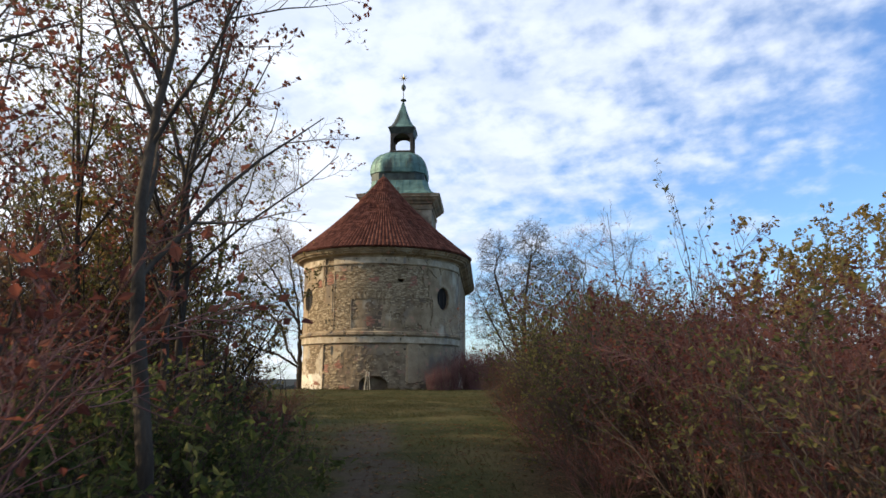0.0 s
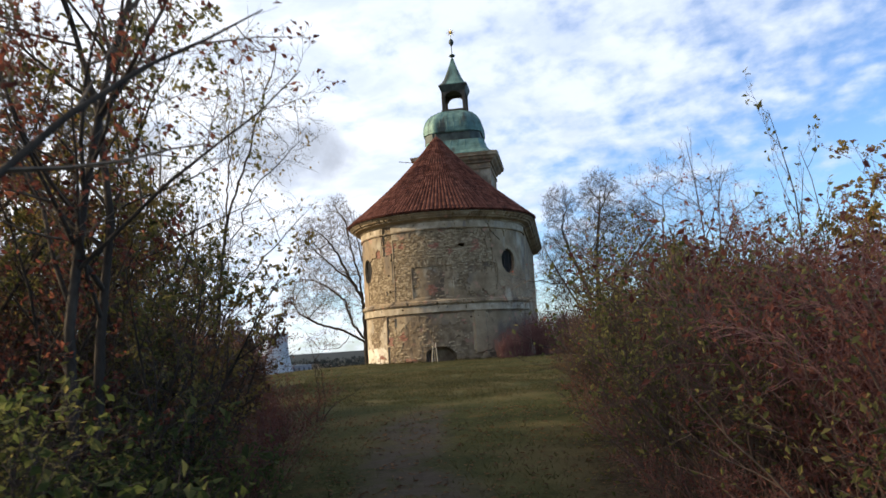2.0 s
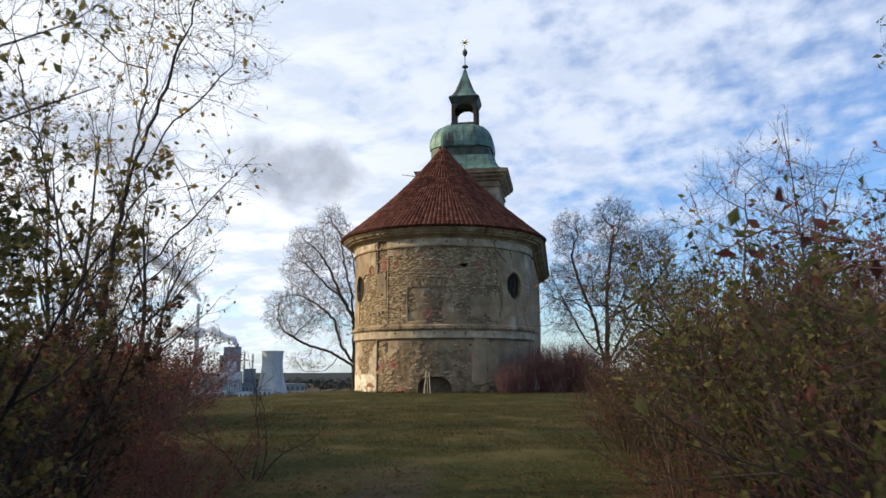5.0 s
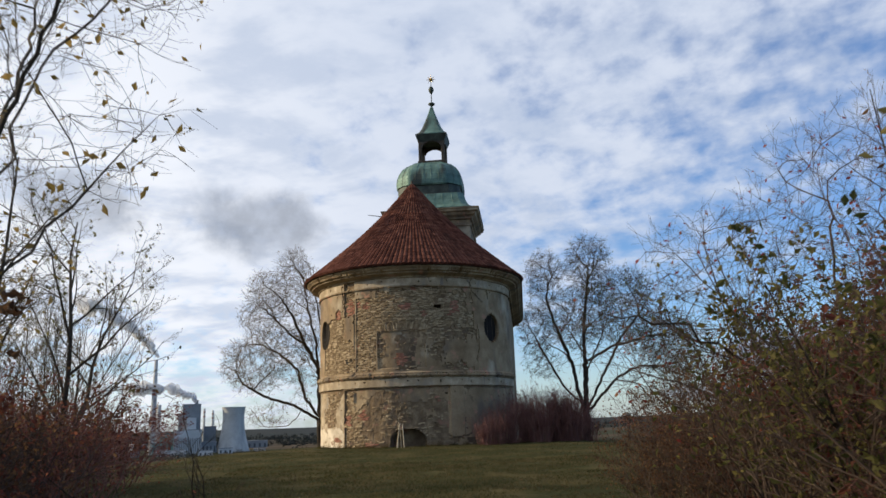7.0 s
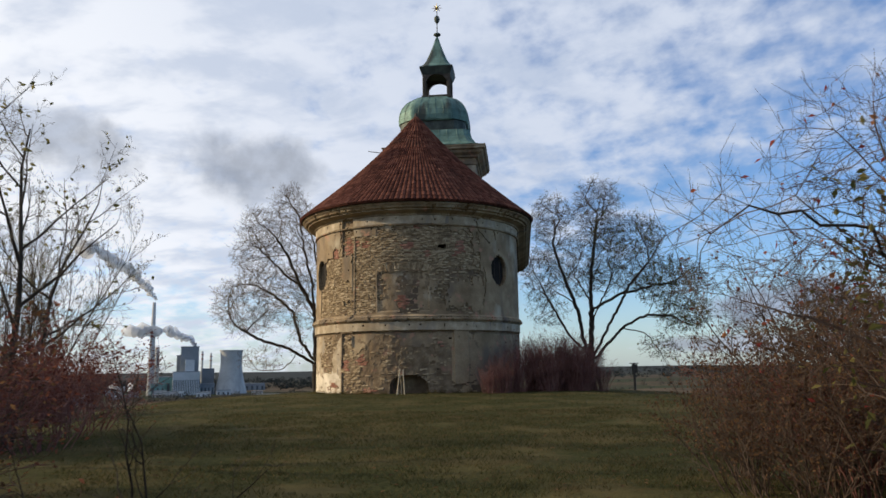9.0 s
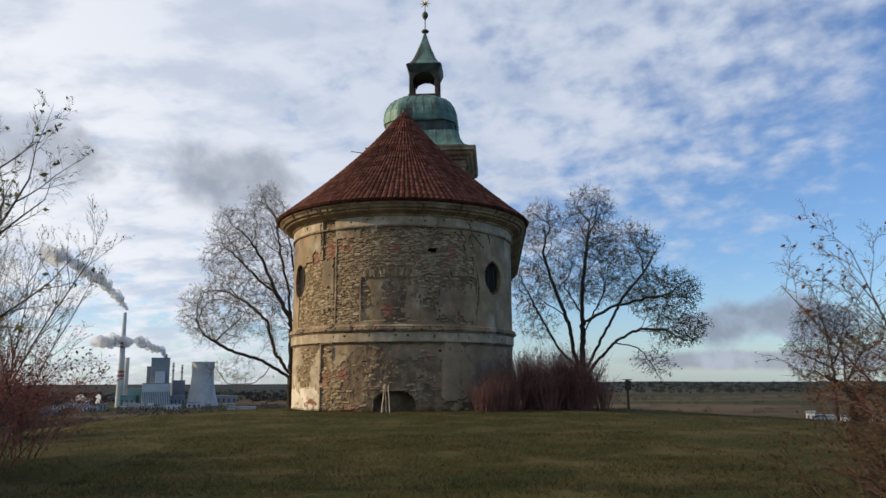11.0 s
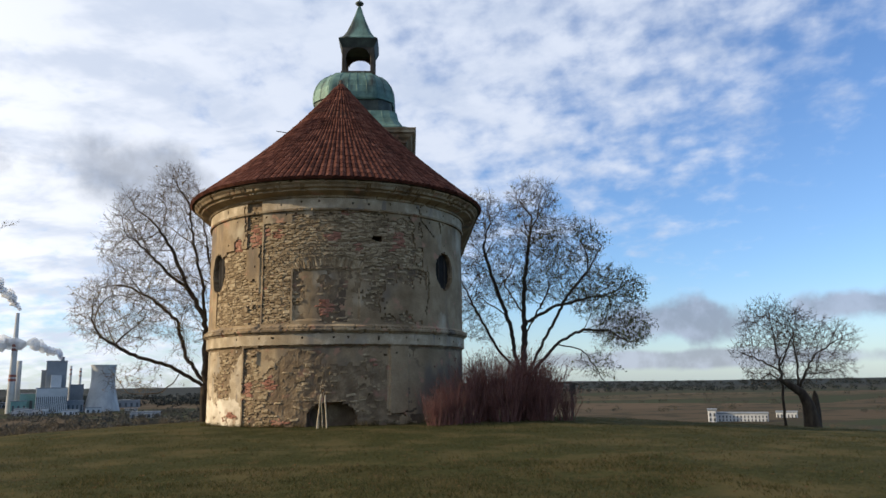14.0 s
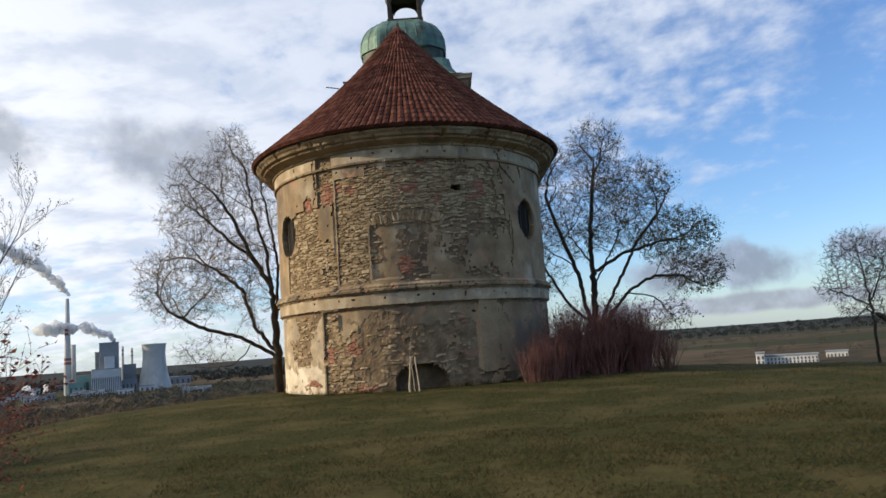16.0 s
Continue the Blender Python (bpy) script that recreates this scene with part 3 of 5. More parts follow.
def tile_shape():
    """One barrel tile, one wide, one long, arched across, thicker at the lower edge."""
    vs, fs = [], []
    for j, (t, lift) in enumerate(((0.0, 1.0), (1.12, .45))):
        for k in range(5):
            a = math.pi * k / 4
            vs.append((-.52 * math.cos(a), t, (.62 * math.sin(a) + .10) * (.85 + .15 * lift) + .12 * lift))
    for k in range(4):
        fs.append((k, k + 1, 5 + k + 1, 5 + k))
    vs += [(-.52, 0, -.1), (.52, 0, -.1)]
    fs.append((10, 11, 4, 3, 2, 1, 0))
    return vs, fs


def build_tiles():
    """Courses of tiles; the lowest front ones are pieces of their own, the rest one joined part."""
    tv, tf = tile_shape()
    piece = mesh_of("tile", tv, tf, M_TILE_P)
    big_v, big_f = [], []
    rng = random.Random(5)
    rows_, count = 25, 0
    for row in range(rows_):
        u = row / rows_
        r = roof_r(u)
        du = 1.0 / rows_
        p0, p1 = Vector((0, -roof_r(u), roof_z(u))), Vector((0, -max(.01, roof_r(u + du)), roof_z(u + du)))
        length = (p1 - p0).length
        slope = math.atan2(p1.z - p0.z, p1.y - p0.y)
        cols = 150
        while 2 * math.pi * r / cols < .082 and cols > 20:
            cols //= 2
        for c in range(cols):
            a = 360 * c / cols - 180
            if abs(a) > 98:
                continue
            width = 2 * math.pi * r / cols
            m = Matrix.Rotation(radians(a), 4, "Z") @ Matrix.Translation(p0 + Vector((0, rng.uniform(-.006, .006), rng.uniform(-.004, .005)))) @ Matrix.Rotation(slope, 4, "X") @ Matrix.Rotation(rng.uniform(-.02, .02), 4, "Z") @ Matrix.Diagonal((width, length, min(.13, width * 1.5), 1))
            if row < 6 and -42 < a < 36 and count < 300:
                ob = new("tile", piece)
                ob.parent = roof
                ob.matrix_basis = m
                count += 1
            else:
                b = len(big_v)
                big_v += [m @ Vector(v) for v in tv]
                big_f += [tuple(b + k for k in f) for f in tf]
    ob = part_mesh("tile_course", big_v, big_f, M_TILE, roof, "rows of weathered red clay tiles")
    tagged(ob, kind="stuff")


bm = bmesh.new()
bmesh.ops.create_cone(bm, cap_ends=True, segments=12, radius1=.13, radius2=.05, depth=.35, matrix=Matrix.Translation((0, 0, 13.15)))
part("roof_cap", bm, M_DARKWOOD, roof, "dark cap on the roof's tip")

# ---- tower ----
TOWER = pose(1.56, 10.0, 0, 0, 0, -TILT)


def square(chamfer):
    def k(a):
        s, c = abs(math.sin(a)), abs(math.cos(a))
        return min(1 / max(s, c), (2 - chamfer) / (s + c))
    return k


DOME_AT = TOWER @ Matrix.Translation((-.2, 0, 0))


def tower_part(name, profile, material, label, chamfer=0.0, sides=64, parent=None, smooth=False, at=TOWER):
    vs, fs = lathe(profile, sides, 0, 360, square(chamfer))
    vs = [at @ Vector(v) for v in vs]
    n = len(profile)
    fs.append(tuple(range(sides))[::-1])
    fs.append(tuple((n - 1) * sides + k for k in range(sides)))
    return part_mesh(name, vs, fs, material, parent or chapel, label, smooth)


tower = tower_part("tower", [(2.45, 6.0), (2.45, 12.75), (2.52, 12.78), (2.52, 12.98), (2.45, 13.0), (2.45, 13.15)], M_PLASTER, "square plastered tower stage")
tower_part("tower_cornice", [(2.45, 13.15), (2.58, 13.2), (2.62, 13.3), (2.80, 13.42), (2.88, 13.56), (3.0, 13.62), (3.02, 13.74), (3.06, 13.78), (3.06, 13.84), (2.2, 13.9)], M_PLASTER, "moulded tower cornice", parent=tower)
skirt = tower_part("copper_skirt", [(3.07, 13.85), (3.07, 13.88), (2.75, 13.98), (2.40, 14.25), (2.17, 14.65), (2.06, 15.1)], M_COPPER, "flared green copper skirt", .16, parent=tower)
tower_part("dark_drum", [(2.03, 15.08), (2.0, 15.15), (2.0, 15.72), (2.06, 15.76)], M_COPPER_DARK, "dark recessed drum below the dome", .3, parent=tower, at=DOME_AT)
DOME = [(2.10, 15.72), (2.14, 15.80), (2.16, 16.1), (2.12, 16.45), (2.0, 16.8), (1.82, 17.1), (1.55, 17.36), (1.2, 17.53), (.6, 17.6)]
dome = tower_part("copper_dome", DOME, M_COPPER, "bulging green copper dome with standing seams", .45, 96, tower, at=DOME_AT)
for i in range(28):
    a = 2 * math.pi * (i + .5) / 28
    pts = [DOME_AT @ Vector((r * square(.45)(a) * math.sin(a), -r * square(.45)(a) * math.cos(a), z + .012)) for r, z in DOME[1:]]
    vs, fs = [], []
    tube(vs, fs, pts, [.016] * len(pts), 4)
    part_mesh("standing_seam", vs, fs, M_COPPER, dome)
    pts = [TOWER @ Vector((r * square(.16)(a) * math.sin(a), -r * square(.16)(a) * math.cos(a), z + .012)) for r, z in ((3.05, 13.9), (2.75, 13.98), (2.40, 14.25), (2.17, 14.65), (2.06, 15.1))]
    vs, fs = [], []
    tube(vs, fs, pts, [.016] * len(pts), 4)
    part_mesh("standing_seam", vs, fs, M_COPPER, skirt)
lantern = thing("lantern", "", "", Matrix())
lantern.parent = chapel
tagged(lantern, "open timber lantern with a copper spire")
bm = bmesh.new()
box(bm, -.92, .92, -.92, .92, 17.58, 17.76, .02, TOWER)
part("lantern_base", bm, M_DARKWOOD, lantern, "dark timber sill")
for sx in (-1, 1):
    for sy in (-1, 1):
        bm = bmesh.new()
        box(bm, sx * .76 - .11, sx * .76 + .11, sy * .76 - .11, sy * .76 + .11, 17.76, 19.25, .02, TOWER)
        part("post", bm, M_DARKWOOD, lantern)


def arch_head(turn):
    """A board with an arched opening between two posts."""
    vs, fs = [], []
    n = 14
    for y in (-.86, -.76):
        for k in range(n + 1):
            a = math.pi * k / n
            vs.append((-.60 * math.cos(a), y, 18.70 + .42 * math.sin(a)))
            vs.append((-.86 * (1 - 2 * k / n), y, 19.28))
    m = 2 * (n + 1)
    for k in range(n):
        fs.append((2 * k, 2 * k + 1, 2 * k + 3, 2 * k + 2))
        fs.append((m + 2 * k, m + 2 * k + 2, m + 2 * k + 3, m + 2 * k + 1))
        fs.append((2 * k, 2 * k + 2, m + 2 * k + 2, m + 2 * k))
    t = TOWER @ Matrix.Rotation(turn, 4, "Z")
    part_mesh("arch_head", [t @ Vector(v) for v in vs], fs, M_DARKWOOD, lantern, "arched timber head")


for q in range(4):
    arch_head(q * math.pi / 2)
tower_part("lantern_skirt", [(.70, 19.26), (.87, 19.12), (1.05, 19.58), (.93, 19.7)], M_COPPER_DARK, "dark boarded eaves of the lantern", 0, 32, lantern)
spire = tower_part("spire", [(1.06, 19.60), (1.05, 19.66), (.86, 19.85), (.66, 20.2), (.45, 20.75), (.26, 21.3), (.10, 21.85), (.05, 21.95)], M_COPPER, "pointed green copper spire", .2, 32, lantern)
FINIAL = [(.03, 21.9), (.05, 22.0), (.2, 22.06), (.24, 22.12), (.2, 22.18), (.05, 22.24), (.03, 22.3), (.03, 22.85), (.09, 22.95), (.17, 23.08), (.19, 23.2), (.15, 23.33), (.06, 23.42), (.022, 23.5), (.02, 24.2)]
vs, fs = lathe(FINIAL, 14)
part_mesh("finial", [TOWER @ Vector(v) for v in vs], fs, M_COPPER_DARK, lantern, "finial rod with two balls", True)
bm = bmesh.new()
for k in range(8):
    t = TOWER @ Matrix.Translation((0, 0, 23.95)) @ Matrix.Rotation(math.pi * k / 4, 4, "Y")
    bmesh.ops.create_cone(bm, cap_ends=True, segments=4, radius1=.05, radius2=.005, depth=.30 if k % 2 else .38, matrix=t @ Matrix.Translation((0, 0, .17)))
part("star", bm, M_GILT, lantern, "gilded star")
vs, fs = [], []
tube(vs, fs, [TOWER @ Vector(p) for p in ((-2.9, -2.6, 13.6), (-3.9, -2.8, 13.72))], [.025, .02], 6)
part_mesh("spout", vs, fs, M_DARKWOOD, tower, "thin metal spout jutting from the cornice")


# ---- trees and shrubs ----
class Grower:
    """Grows tapered limbs, twigs and leaves into three meshes."""

    def __init__(self, seed, lean=(0, 0, 0), rise=.12, wander=.16, spread=48, kids=(7, 6, 6, 5), ratio=.58, twig_sides=3, leaves=0.0,
                 leaf=.06, leaf_bias=(0, 0, 0), droop=0.0, bottom=.28, thin=.0028):
        self.thin = thin
        self.rng = random.Random(seed)
        self.lean, self.rise, self.wander, self.spread = Vector(lean), rise, wander, spread
        self.kids, self.ratio, self.twig_sides, self.leaves, self.leaf = kids, ratio, twig_sides, leaves, leaf
        self.leaf_bias, self.droop, self.bottom = Vector(leaf_bias), droop, bottom
        self.wood, self.twigs, self.foliage = ([], []), ([], []), ([], [])

    def unit(self):
        r = self.rng
        return Vector((r.gauss(0, 1), r.gauss(0, 1), r.gauss(0, 1))).normalized()

    def add_leaf(self, p):
        r = self.rng
        vs, fs = self.foliage
        s = self.leaf * r.uniform(.6, 1.3)
        u, w = self.unit(), self.unit()
        w = (w - u * w.dot(u)).normalized()
        b = len(vs)
        p = p + self.unit() * s * .6
        bend = u.cross(w) * s * .25
        vs.extend((p - u * s, p + w * s * .55 + bend, p + u * s, p - w * s * .55 + bend))
        fs.append((b, b + 1, b + 2, b + 3))

    def limb(self, p, d, length, radius, level):
        r = self.rng
        last = level >= len(self.kids)
        if last:
            length *= 1.45
        n = 2 if last else (7, 5, 4, 3, 3)[level]
        pts, radii = [p.copy()], [radius]
        d = d.normalized()
        for i in range(n):
            d = (d + self.unit() * self.wander + Vector((0, 0, self.rise - self.droop * level * .3)) + self.lean * .1).normalized()
            p = p + d * (length / n)
            pts.append(p.copy())
            radii.append(radius * (1 - .8 * (i + 1) / n) if not last else radius * (1 - .6 * (i + 1) / n))
        vs, fs = self.wood if level < 2 else self.twigs
        tube(vs, fs, pts, radii, (7, 6, 4, 3, 3, 3)[min(level, 5)] if level < 3 else self.twig_sides)
        if last:
            if self.leaves:
                chance = self.leaves * max(0.0, 1 + self.leaf_bias.dot(p))
                for q in pts[1:]:
                    k = chance
                    while k > 0:
                        if r.random() < k:
                            self.add_leaf(q)
                        k -= 1
            return
        count = max(2, int(self.kids[level] * r.uniform(.75, 1.25)))
        for k in range(count):
            t = self.bottom + (1 - self.bottom) * (k + r.random()) / count if level == 0 else .2 + .8 * (k + r.random()) / count
            f = min(t, .999) * n
            i = int(f)
            q = pts[i].lerp(pts[i + 1], f - i)
            axis = (pts[i + 1] - pts[i]).normalized()
            side = axis.cross(self.unit()).normalized()
            a = radians(self.spread * r.uniform(.6, 1.25))
            nd = axis * math.cos(a) + side * math.sin(a)
            shrink = (1.1 - .55 * t) if level == 0 else (1.05 - .45 * t)
            self.limb(q, nd, length * self.ratio * shrink * r.uniform(.75, 1.2), max(self.thin, radii[i] * .6 * r.uniform(.8, 1.1)), level + 1)


def finish_plant(name, g, x, y, label, category, wood, twig, leaf, group="", crown="crown", sink=.05, level=None):
    root = thing(name, label, category, pose(x, y, height(x, y) - sink if level is None else level), group)
    if g.wood[0]:
        part_mesh("trunk" if category == "tree" else "stem_base", *g.wood, wood, root, smooth=True)
    if g.twigs[0]:
        part_mesh(crown, *g.twigs, twig, root)
    if g.foliage[0]:
        tagged(part_mesh("foliage", *g.foliage, leaf, root), kind="stuff")
    return root


def up_tree(name, seed, x, y, h, r, label, stems=1, spread_base=.25, tint=None, group="trees", dirs=None, sink=.08, fork=0.0, **kw):
    g = Grower(seed, **kw)
    if fork:
        tube(*g.wood, [Vector((0, 0, 0)), Vector((.03, 0, fork * .25)), Vector((0, .03, fork * .6)), Vector((0, 0, fork)), Vector((0, 0, fork + .5))], [r * 1.75, r * 1.3, r * 1.15, r * 1.1, r * .7], 10)
    for s in range(stems):
        if dirs:
            d, k = Vector(dirs[s][:3]), dirs[s][3]
        else:
            a = 2 * math.pi * (s + g.rng.random() * .6) / stems
            d, k = Vector((math.cos(a) * spread_base, math.sin(a) * spread_base, 1)), g.rng.uniform(.75, 1.0)
        if k < .3:
            tube(*g.wood, [Vector((.1, 0, 0)), Vector((.1, 0, 0)) + d * h * k * .6, Vector((.1, 0, 0)) + d * h * k], [r * 1.2, r * 1.05, r * .8], 9)
            continue
        g.limb(Vector((g.rng.uniform(-.04, .04) * stems, g.rng.uniform(-.04, .04) * stems, fork)), d, (h - fork) * k, r * (1 if stems == 1 else .8 * k), 0)
    return finish_plant(name, g, x, y, label, "tree", M_BARK, M_TWIG, tint or M_LEAF_OLIVE, group, sink=sink)


class Crown:
    """Grows a tree into a hollow of given lobes: limbs first, then boughs that divide towards open space, then twigs and leaves."""

    def __init__(self, seed, limbs, lobes, step=.24, reach=2.6, kill=.42, tip=.0065, power=2.2, sag=0.0, wiggle=.15, boughs=0):
        self.rng = np.random.default_rng(seed)
        self.tip, self.step = tip, step
        pos, par = [], []
        for line in limbs:
            line = [Vector(p) for p in line]
            parent = min(range(len(pos)), key=lambda k: (pos[k] - line[0]).length) if pos else -1
            for a, b in zip(line, line[1:]):
                n = max(1, int((b - a).length / step))
                for k in range(n):
                    q = a.lerp(b, (k + 1) / n) + Vector(self.rng.normal(0, step * .13, 3))
                    if not pos:
                        pos.append(a.copy())
                        par.append(-1)
                        parent = 0
                    pos.append(q)
                    par.append(parent)
                    parent = len(pos) - 1
        # boughs that leave the limbs and end inside the lobes
        stem, tries = len(pos), 0
        while boughs and tries < 600:
            tries += 1
            k = int(self.rng.integers(int(stem * .12), stem))
            along = (pos[k] - pos[par[k]]).normalized()
            d = (along * .5 + Vector(self.rng.normal(0, .6, 3)) + Vector((0, 0, .25))).normalized()
            size = self.rng.uniform(3.5, 10) * step
            end = pos[k] + d * size
            if not any(((end.x - c[0]) / c[3]) ** 2 + ((end.y - c[1]) / c[4]) ** 2 + ((end.z - c[2]) / c[5]) ** 2 < .8 for c in lobes):
                continue
            boughs -= 1
            parent, p = k, pos[k]
            for _ in range(int(size / step)):
                d = (d + Vector(self.rng.normal(0, .14, 3)) + Vector((0, 0, .04))).normalized()
                p = p + d * step
                pos.append(p)
                par.append(parent)
                parent = len(pos) - 1
        marks = []
        for cx, cy, cz, rx, ry, rz, n in lobes:
            u = self.rng.normal(size=(n, 3))
            u *= (self.rng.uniform(.15, 1.0, n) ** .45 / np.linalg.norm(u, axis=1))[:, None]
            marks.append(np.array((cx, cy, cz)) + u * np.array((rx, ry, rz)))
        marks = np.concatenate(marks)
        P = np.array([tuple(p) for p in pos])
        d = np.linalg.norm(marks[:, None] - P[None], axis=2)
        near, dist = d.argmin(1), d.min(1)
        kids = np.zeros(60000, int)
        for _ in range(80):
            live = dist > kill
            marks, near, dist = marks[live], near[live], dist[live]
            act = np.flatnonzero(dist < reach)
            if not len(act):
                break
            pull = np.zeros((len(P), 3))
            v = (marks[act] - P[near[act]]) / dist[act, None]
            np.add.at(pull, near[act], v)
            src = np.flatnonzero((np.abs(pull).sum(1) > 1e-6) & (kids[:len(P)] < 3))
            if not len(src):
                break
            g = pull[src] / np.linalg.norm(pull[src], axis=1)[:, None] + self.rng.normal(0, wiggle, (len(src), 3)) + np.array((0, 0, -sag))
            g /= np.linalg.norm(g, axis=1)[:, None]
            fresh = P[src] + g * step
            kids[src] += 1
            base = len(P)
            P = np.concatenate((P, fresh))
            par.extend(int(k) for k in src)
            d = np.linalg.norm(marks[:, None] - fresh[None], axis=2)
            k, m = d.argmin(1), d.min(1)
            better = m < dist
            near[better], dist[better] = base + k[better], m[better]
            if len(P) > 15000:
                break
        self.P, self.par = [Vector(p) for p in P], par
        n = len(P)
        self.kids = [[] for _ in range(n)]
        for k, q in enumerate(par):
            if q >= 0:
                self.kids[q].append(k)
        area = [0.0] * n
        for k in range(n - 1, -1, -1):
            area[k] = max(area[k], tip ** power)
            if par[k] >= 0:
                area[par[k]] += area[k]
        self.r = [a ** (1 / power) for a in area]
        self.wood, self.twigs, self.foliage = ([], []), ([], []), ([], [])

    def build(self, girth=1.0, twigs=2, twig_len=.42, leaf=.05, leaves=lambda p: 0.0, flare=1.5, shoots=2):
        rng = self.rng
        starts = [(0, -1)]
        while starts:
            k, before = starts.pop()
            pts, radii = ([self.P[before]], [self.r[k]]) if before >= 0 else ([], [])
            while True:
                pts.append(self.P[k])
                radii.append(self.r[k])
                kids = sorted(self.kids[k], key=lambda q: -self.r[q])
                starts.extend((q, k) for q in kids[1:])
                if not kids:
                    break
                k = kids[0]
            if len(pts) < 2:
                continue
            radii = [r * (girth if r > .05 else 1) for r in radii]
            if before < 0:
                radii = [r * (1 + (flare - 1) * max(0, 1 - i * self.step / .9)) for i, r in enumerate(radii)]
            thick = radii[0] > .035
            tube(*(self.wood if thick else self.twigs), pts, radii, 9 if radii[0] > .15 else 6 if thick else 3)
        for k, p in enumerate(self.P):
            if self.r[k] > self.tip * 3.2 or self.par[k] < 0:
                continue
            along = (p - self.P[self.par[k]]).normalized()
            for _ in range(twigs):
                d = (along * .8 + Vector(rng.normal(0, .55, 3)) + Vector((0, 0, .12))).normalized()
                size = twig_len * rng.uniform(.45, 1.2)
                mid = p + d * size * .5 + Vector(rng.normal(0, size * .08, 3))
                end = mid + (d + Vector(rng.normal(0, .35, 3))).normalized() * size * .5
                tube(*self.twigs, [p, mid, end], [self.tip * .85, self.tip * .7, self.tip * .5], 3)
                for _ in range(shoots):
                    a = p.lerp(end, rng.uniform(.25, .9))
                    tube(*self.twigs, [a, a + (d + Vector(rng.normal(0, .6, 3))).normalized() * size * rng.uniform(.35, .7)], [self.tip * .6, self.tip * .4], 3)
                n = rng.poisson(leaves(end))
                for _ in range(n):
                    q = end.lerp(mid, rng.uniform(-.1, 1)) + Vector(rng.normal(0, leaf, 3))
                    u, w = Vector(rng.normal(0, 1, 3)).normalized(), Vector(rng.normal(0, 1, 3))
                    w = (w - u * w.dot(u)).normalized()
                    s = leaf * rng.uniform(.6, 1.3)
                    b = len(self.foliage[0])
                    bend = u.cross(w) * s * .25
                    self.foliage[0].extend((q - u * s, q + w * s * .55 + bend, q + u * s, q - w * s * .55 + bend))
                    self.foliage[1].append((b, b + 1, b + 2, b + 3))
        return self


# the large spreading tree right of the chapel
crown = Crown(11, (
    ((0, 0, -2.4), (0, 0, 1.4), (.1, 0, 2.5), (.2, .1, 4.6), (.3, .2, 7.0), (.7, .2, 9.4), (1.0, .3, 11.4)),
    ((0, 0, 1.3), (-.4, -.1, 2.5), (-.8, -.3, 4.6), (-1.8, -.6, 7.0), (-2.3, -.4, 9.0), (-1.7, 0, 11.0)),
    ((-.5, .1, 2.0), (-1.3, .6, 3.1), (-2.2, 1.1, 5.0), (-3.3, 1.4, 7.3), (-3.6, 1.5, 8.5)),
    ((.1, 0, 1.4), (.7, -.3, 2.6), (1.7, -.8, 4.6), (2.5, -1.2, 6.1), (3.8, -1.2, 7.6), (5.0, -.8, 9.3)),
    ((.3, .1, 1.3), (1.0, .3, 2.1), (2.6, .7, 3.6), (4.2, .9, 4.3), (5.9, .8, 4.2), (7.2, .6, 3.5)),
    ((2.5, .7, 3.4), (3.8, .2, 3.1), (4.5, -.2, 1.9), (5.1, -.3, .8)),
    ((.2, .1, 4.6), (2.1, .8, 5.6), (5.0, 1.2, 6.4), (7.0, 1.0, 6.4)),
    ((.3, .2, 5.2), (-.4, 1.8, 7.0), (-.2, 3.0, 8.8)), ((.2, 0, 4.0), (.9, -2.0, 6.0), (1.2, -3.2, 8.2))),
    ((-2.3, 0, 10.5, 1.4, 2.2, 2.1, 800), (.8, 0, 11.4, 1.7, 2.6, 2.2, 1000), (3.2, 0, 9.5, 2.2, 2.8, 1.6, 1000), (5.5, .3, 6.6, 2.5, 2.8, 1.7, 1150),
     (6.6, .4, 4.3, 1.9, 2.4, 1.2, 700), (-3.0, .3, 6.9, 1.4, 2.6, 2.1, 600), (.4, 0, 7.8, 3.2, 3.6, 2.2, 1000), (4.6, .1, 2.2, 1.3, 1.4, .9, 130), (-2.8, 0, 4.4, 1.2, 1.8, .9, 160)), step=.22, kill=.30, tip=.0078, power=2.05, sag=.03, boughs=95)
crown.build(1.0, 2, .5, .075, lambda p: max(.2, .5 + .13 * (p.x - 1.0)) * (1.0 if p.z < 10.0 else .5))
finish_plant("tree", crown, 11.5, 13.6, "broad tree with dark spreading limbs and sparse green leaves", "tree", M_BARK, M_BARK_FINE, M_LEAF_GREEN, "trees", level=0.0)
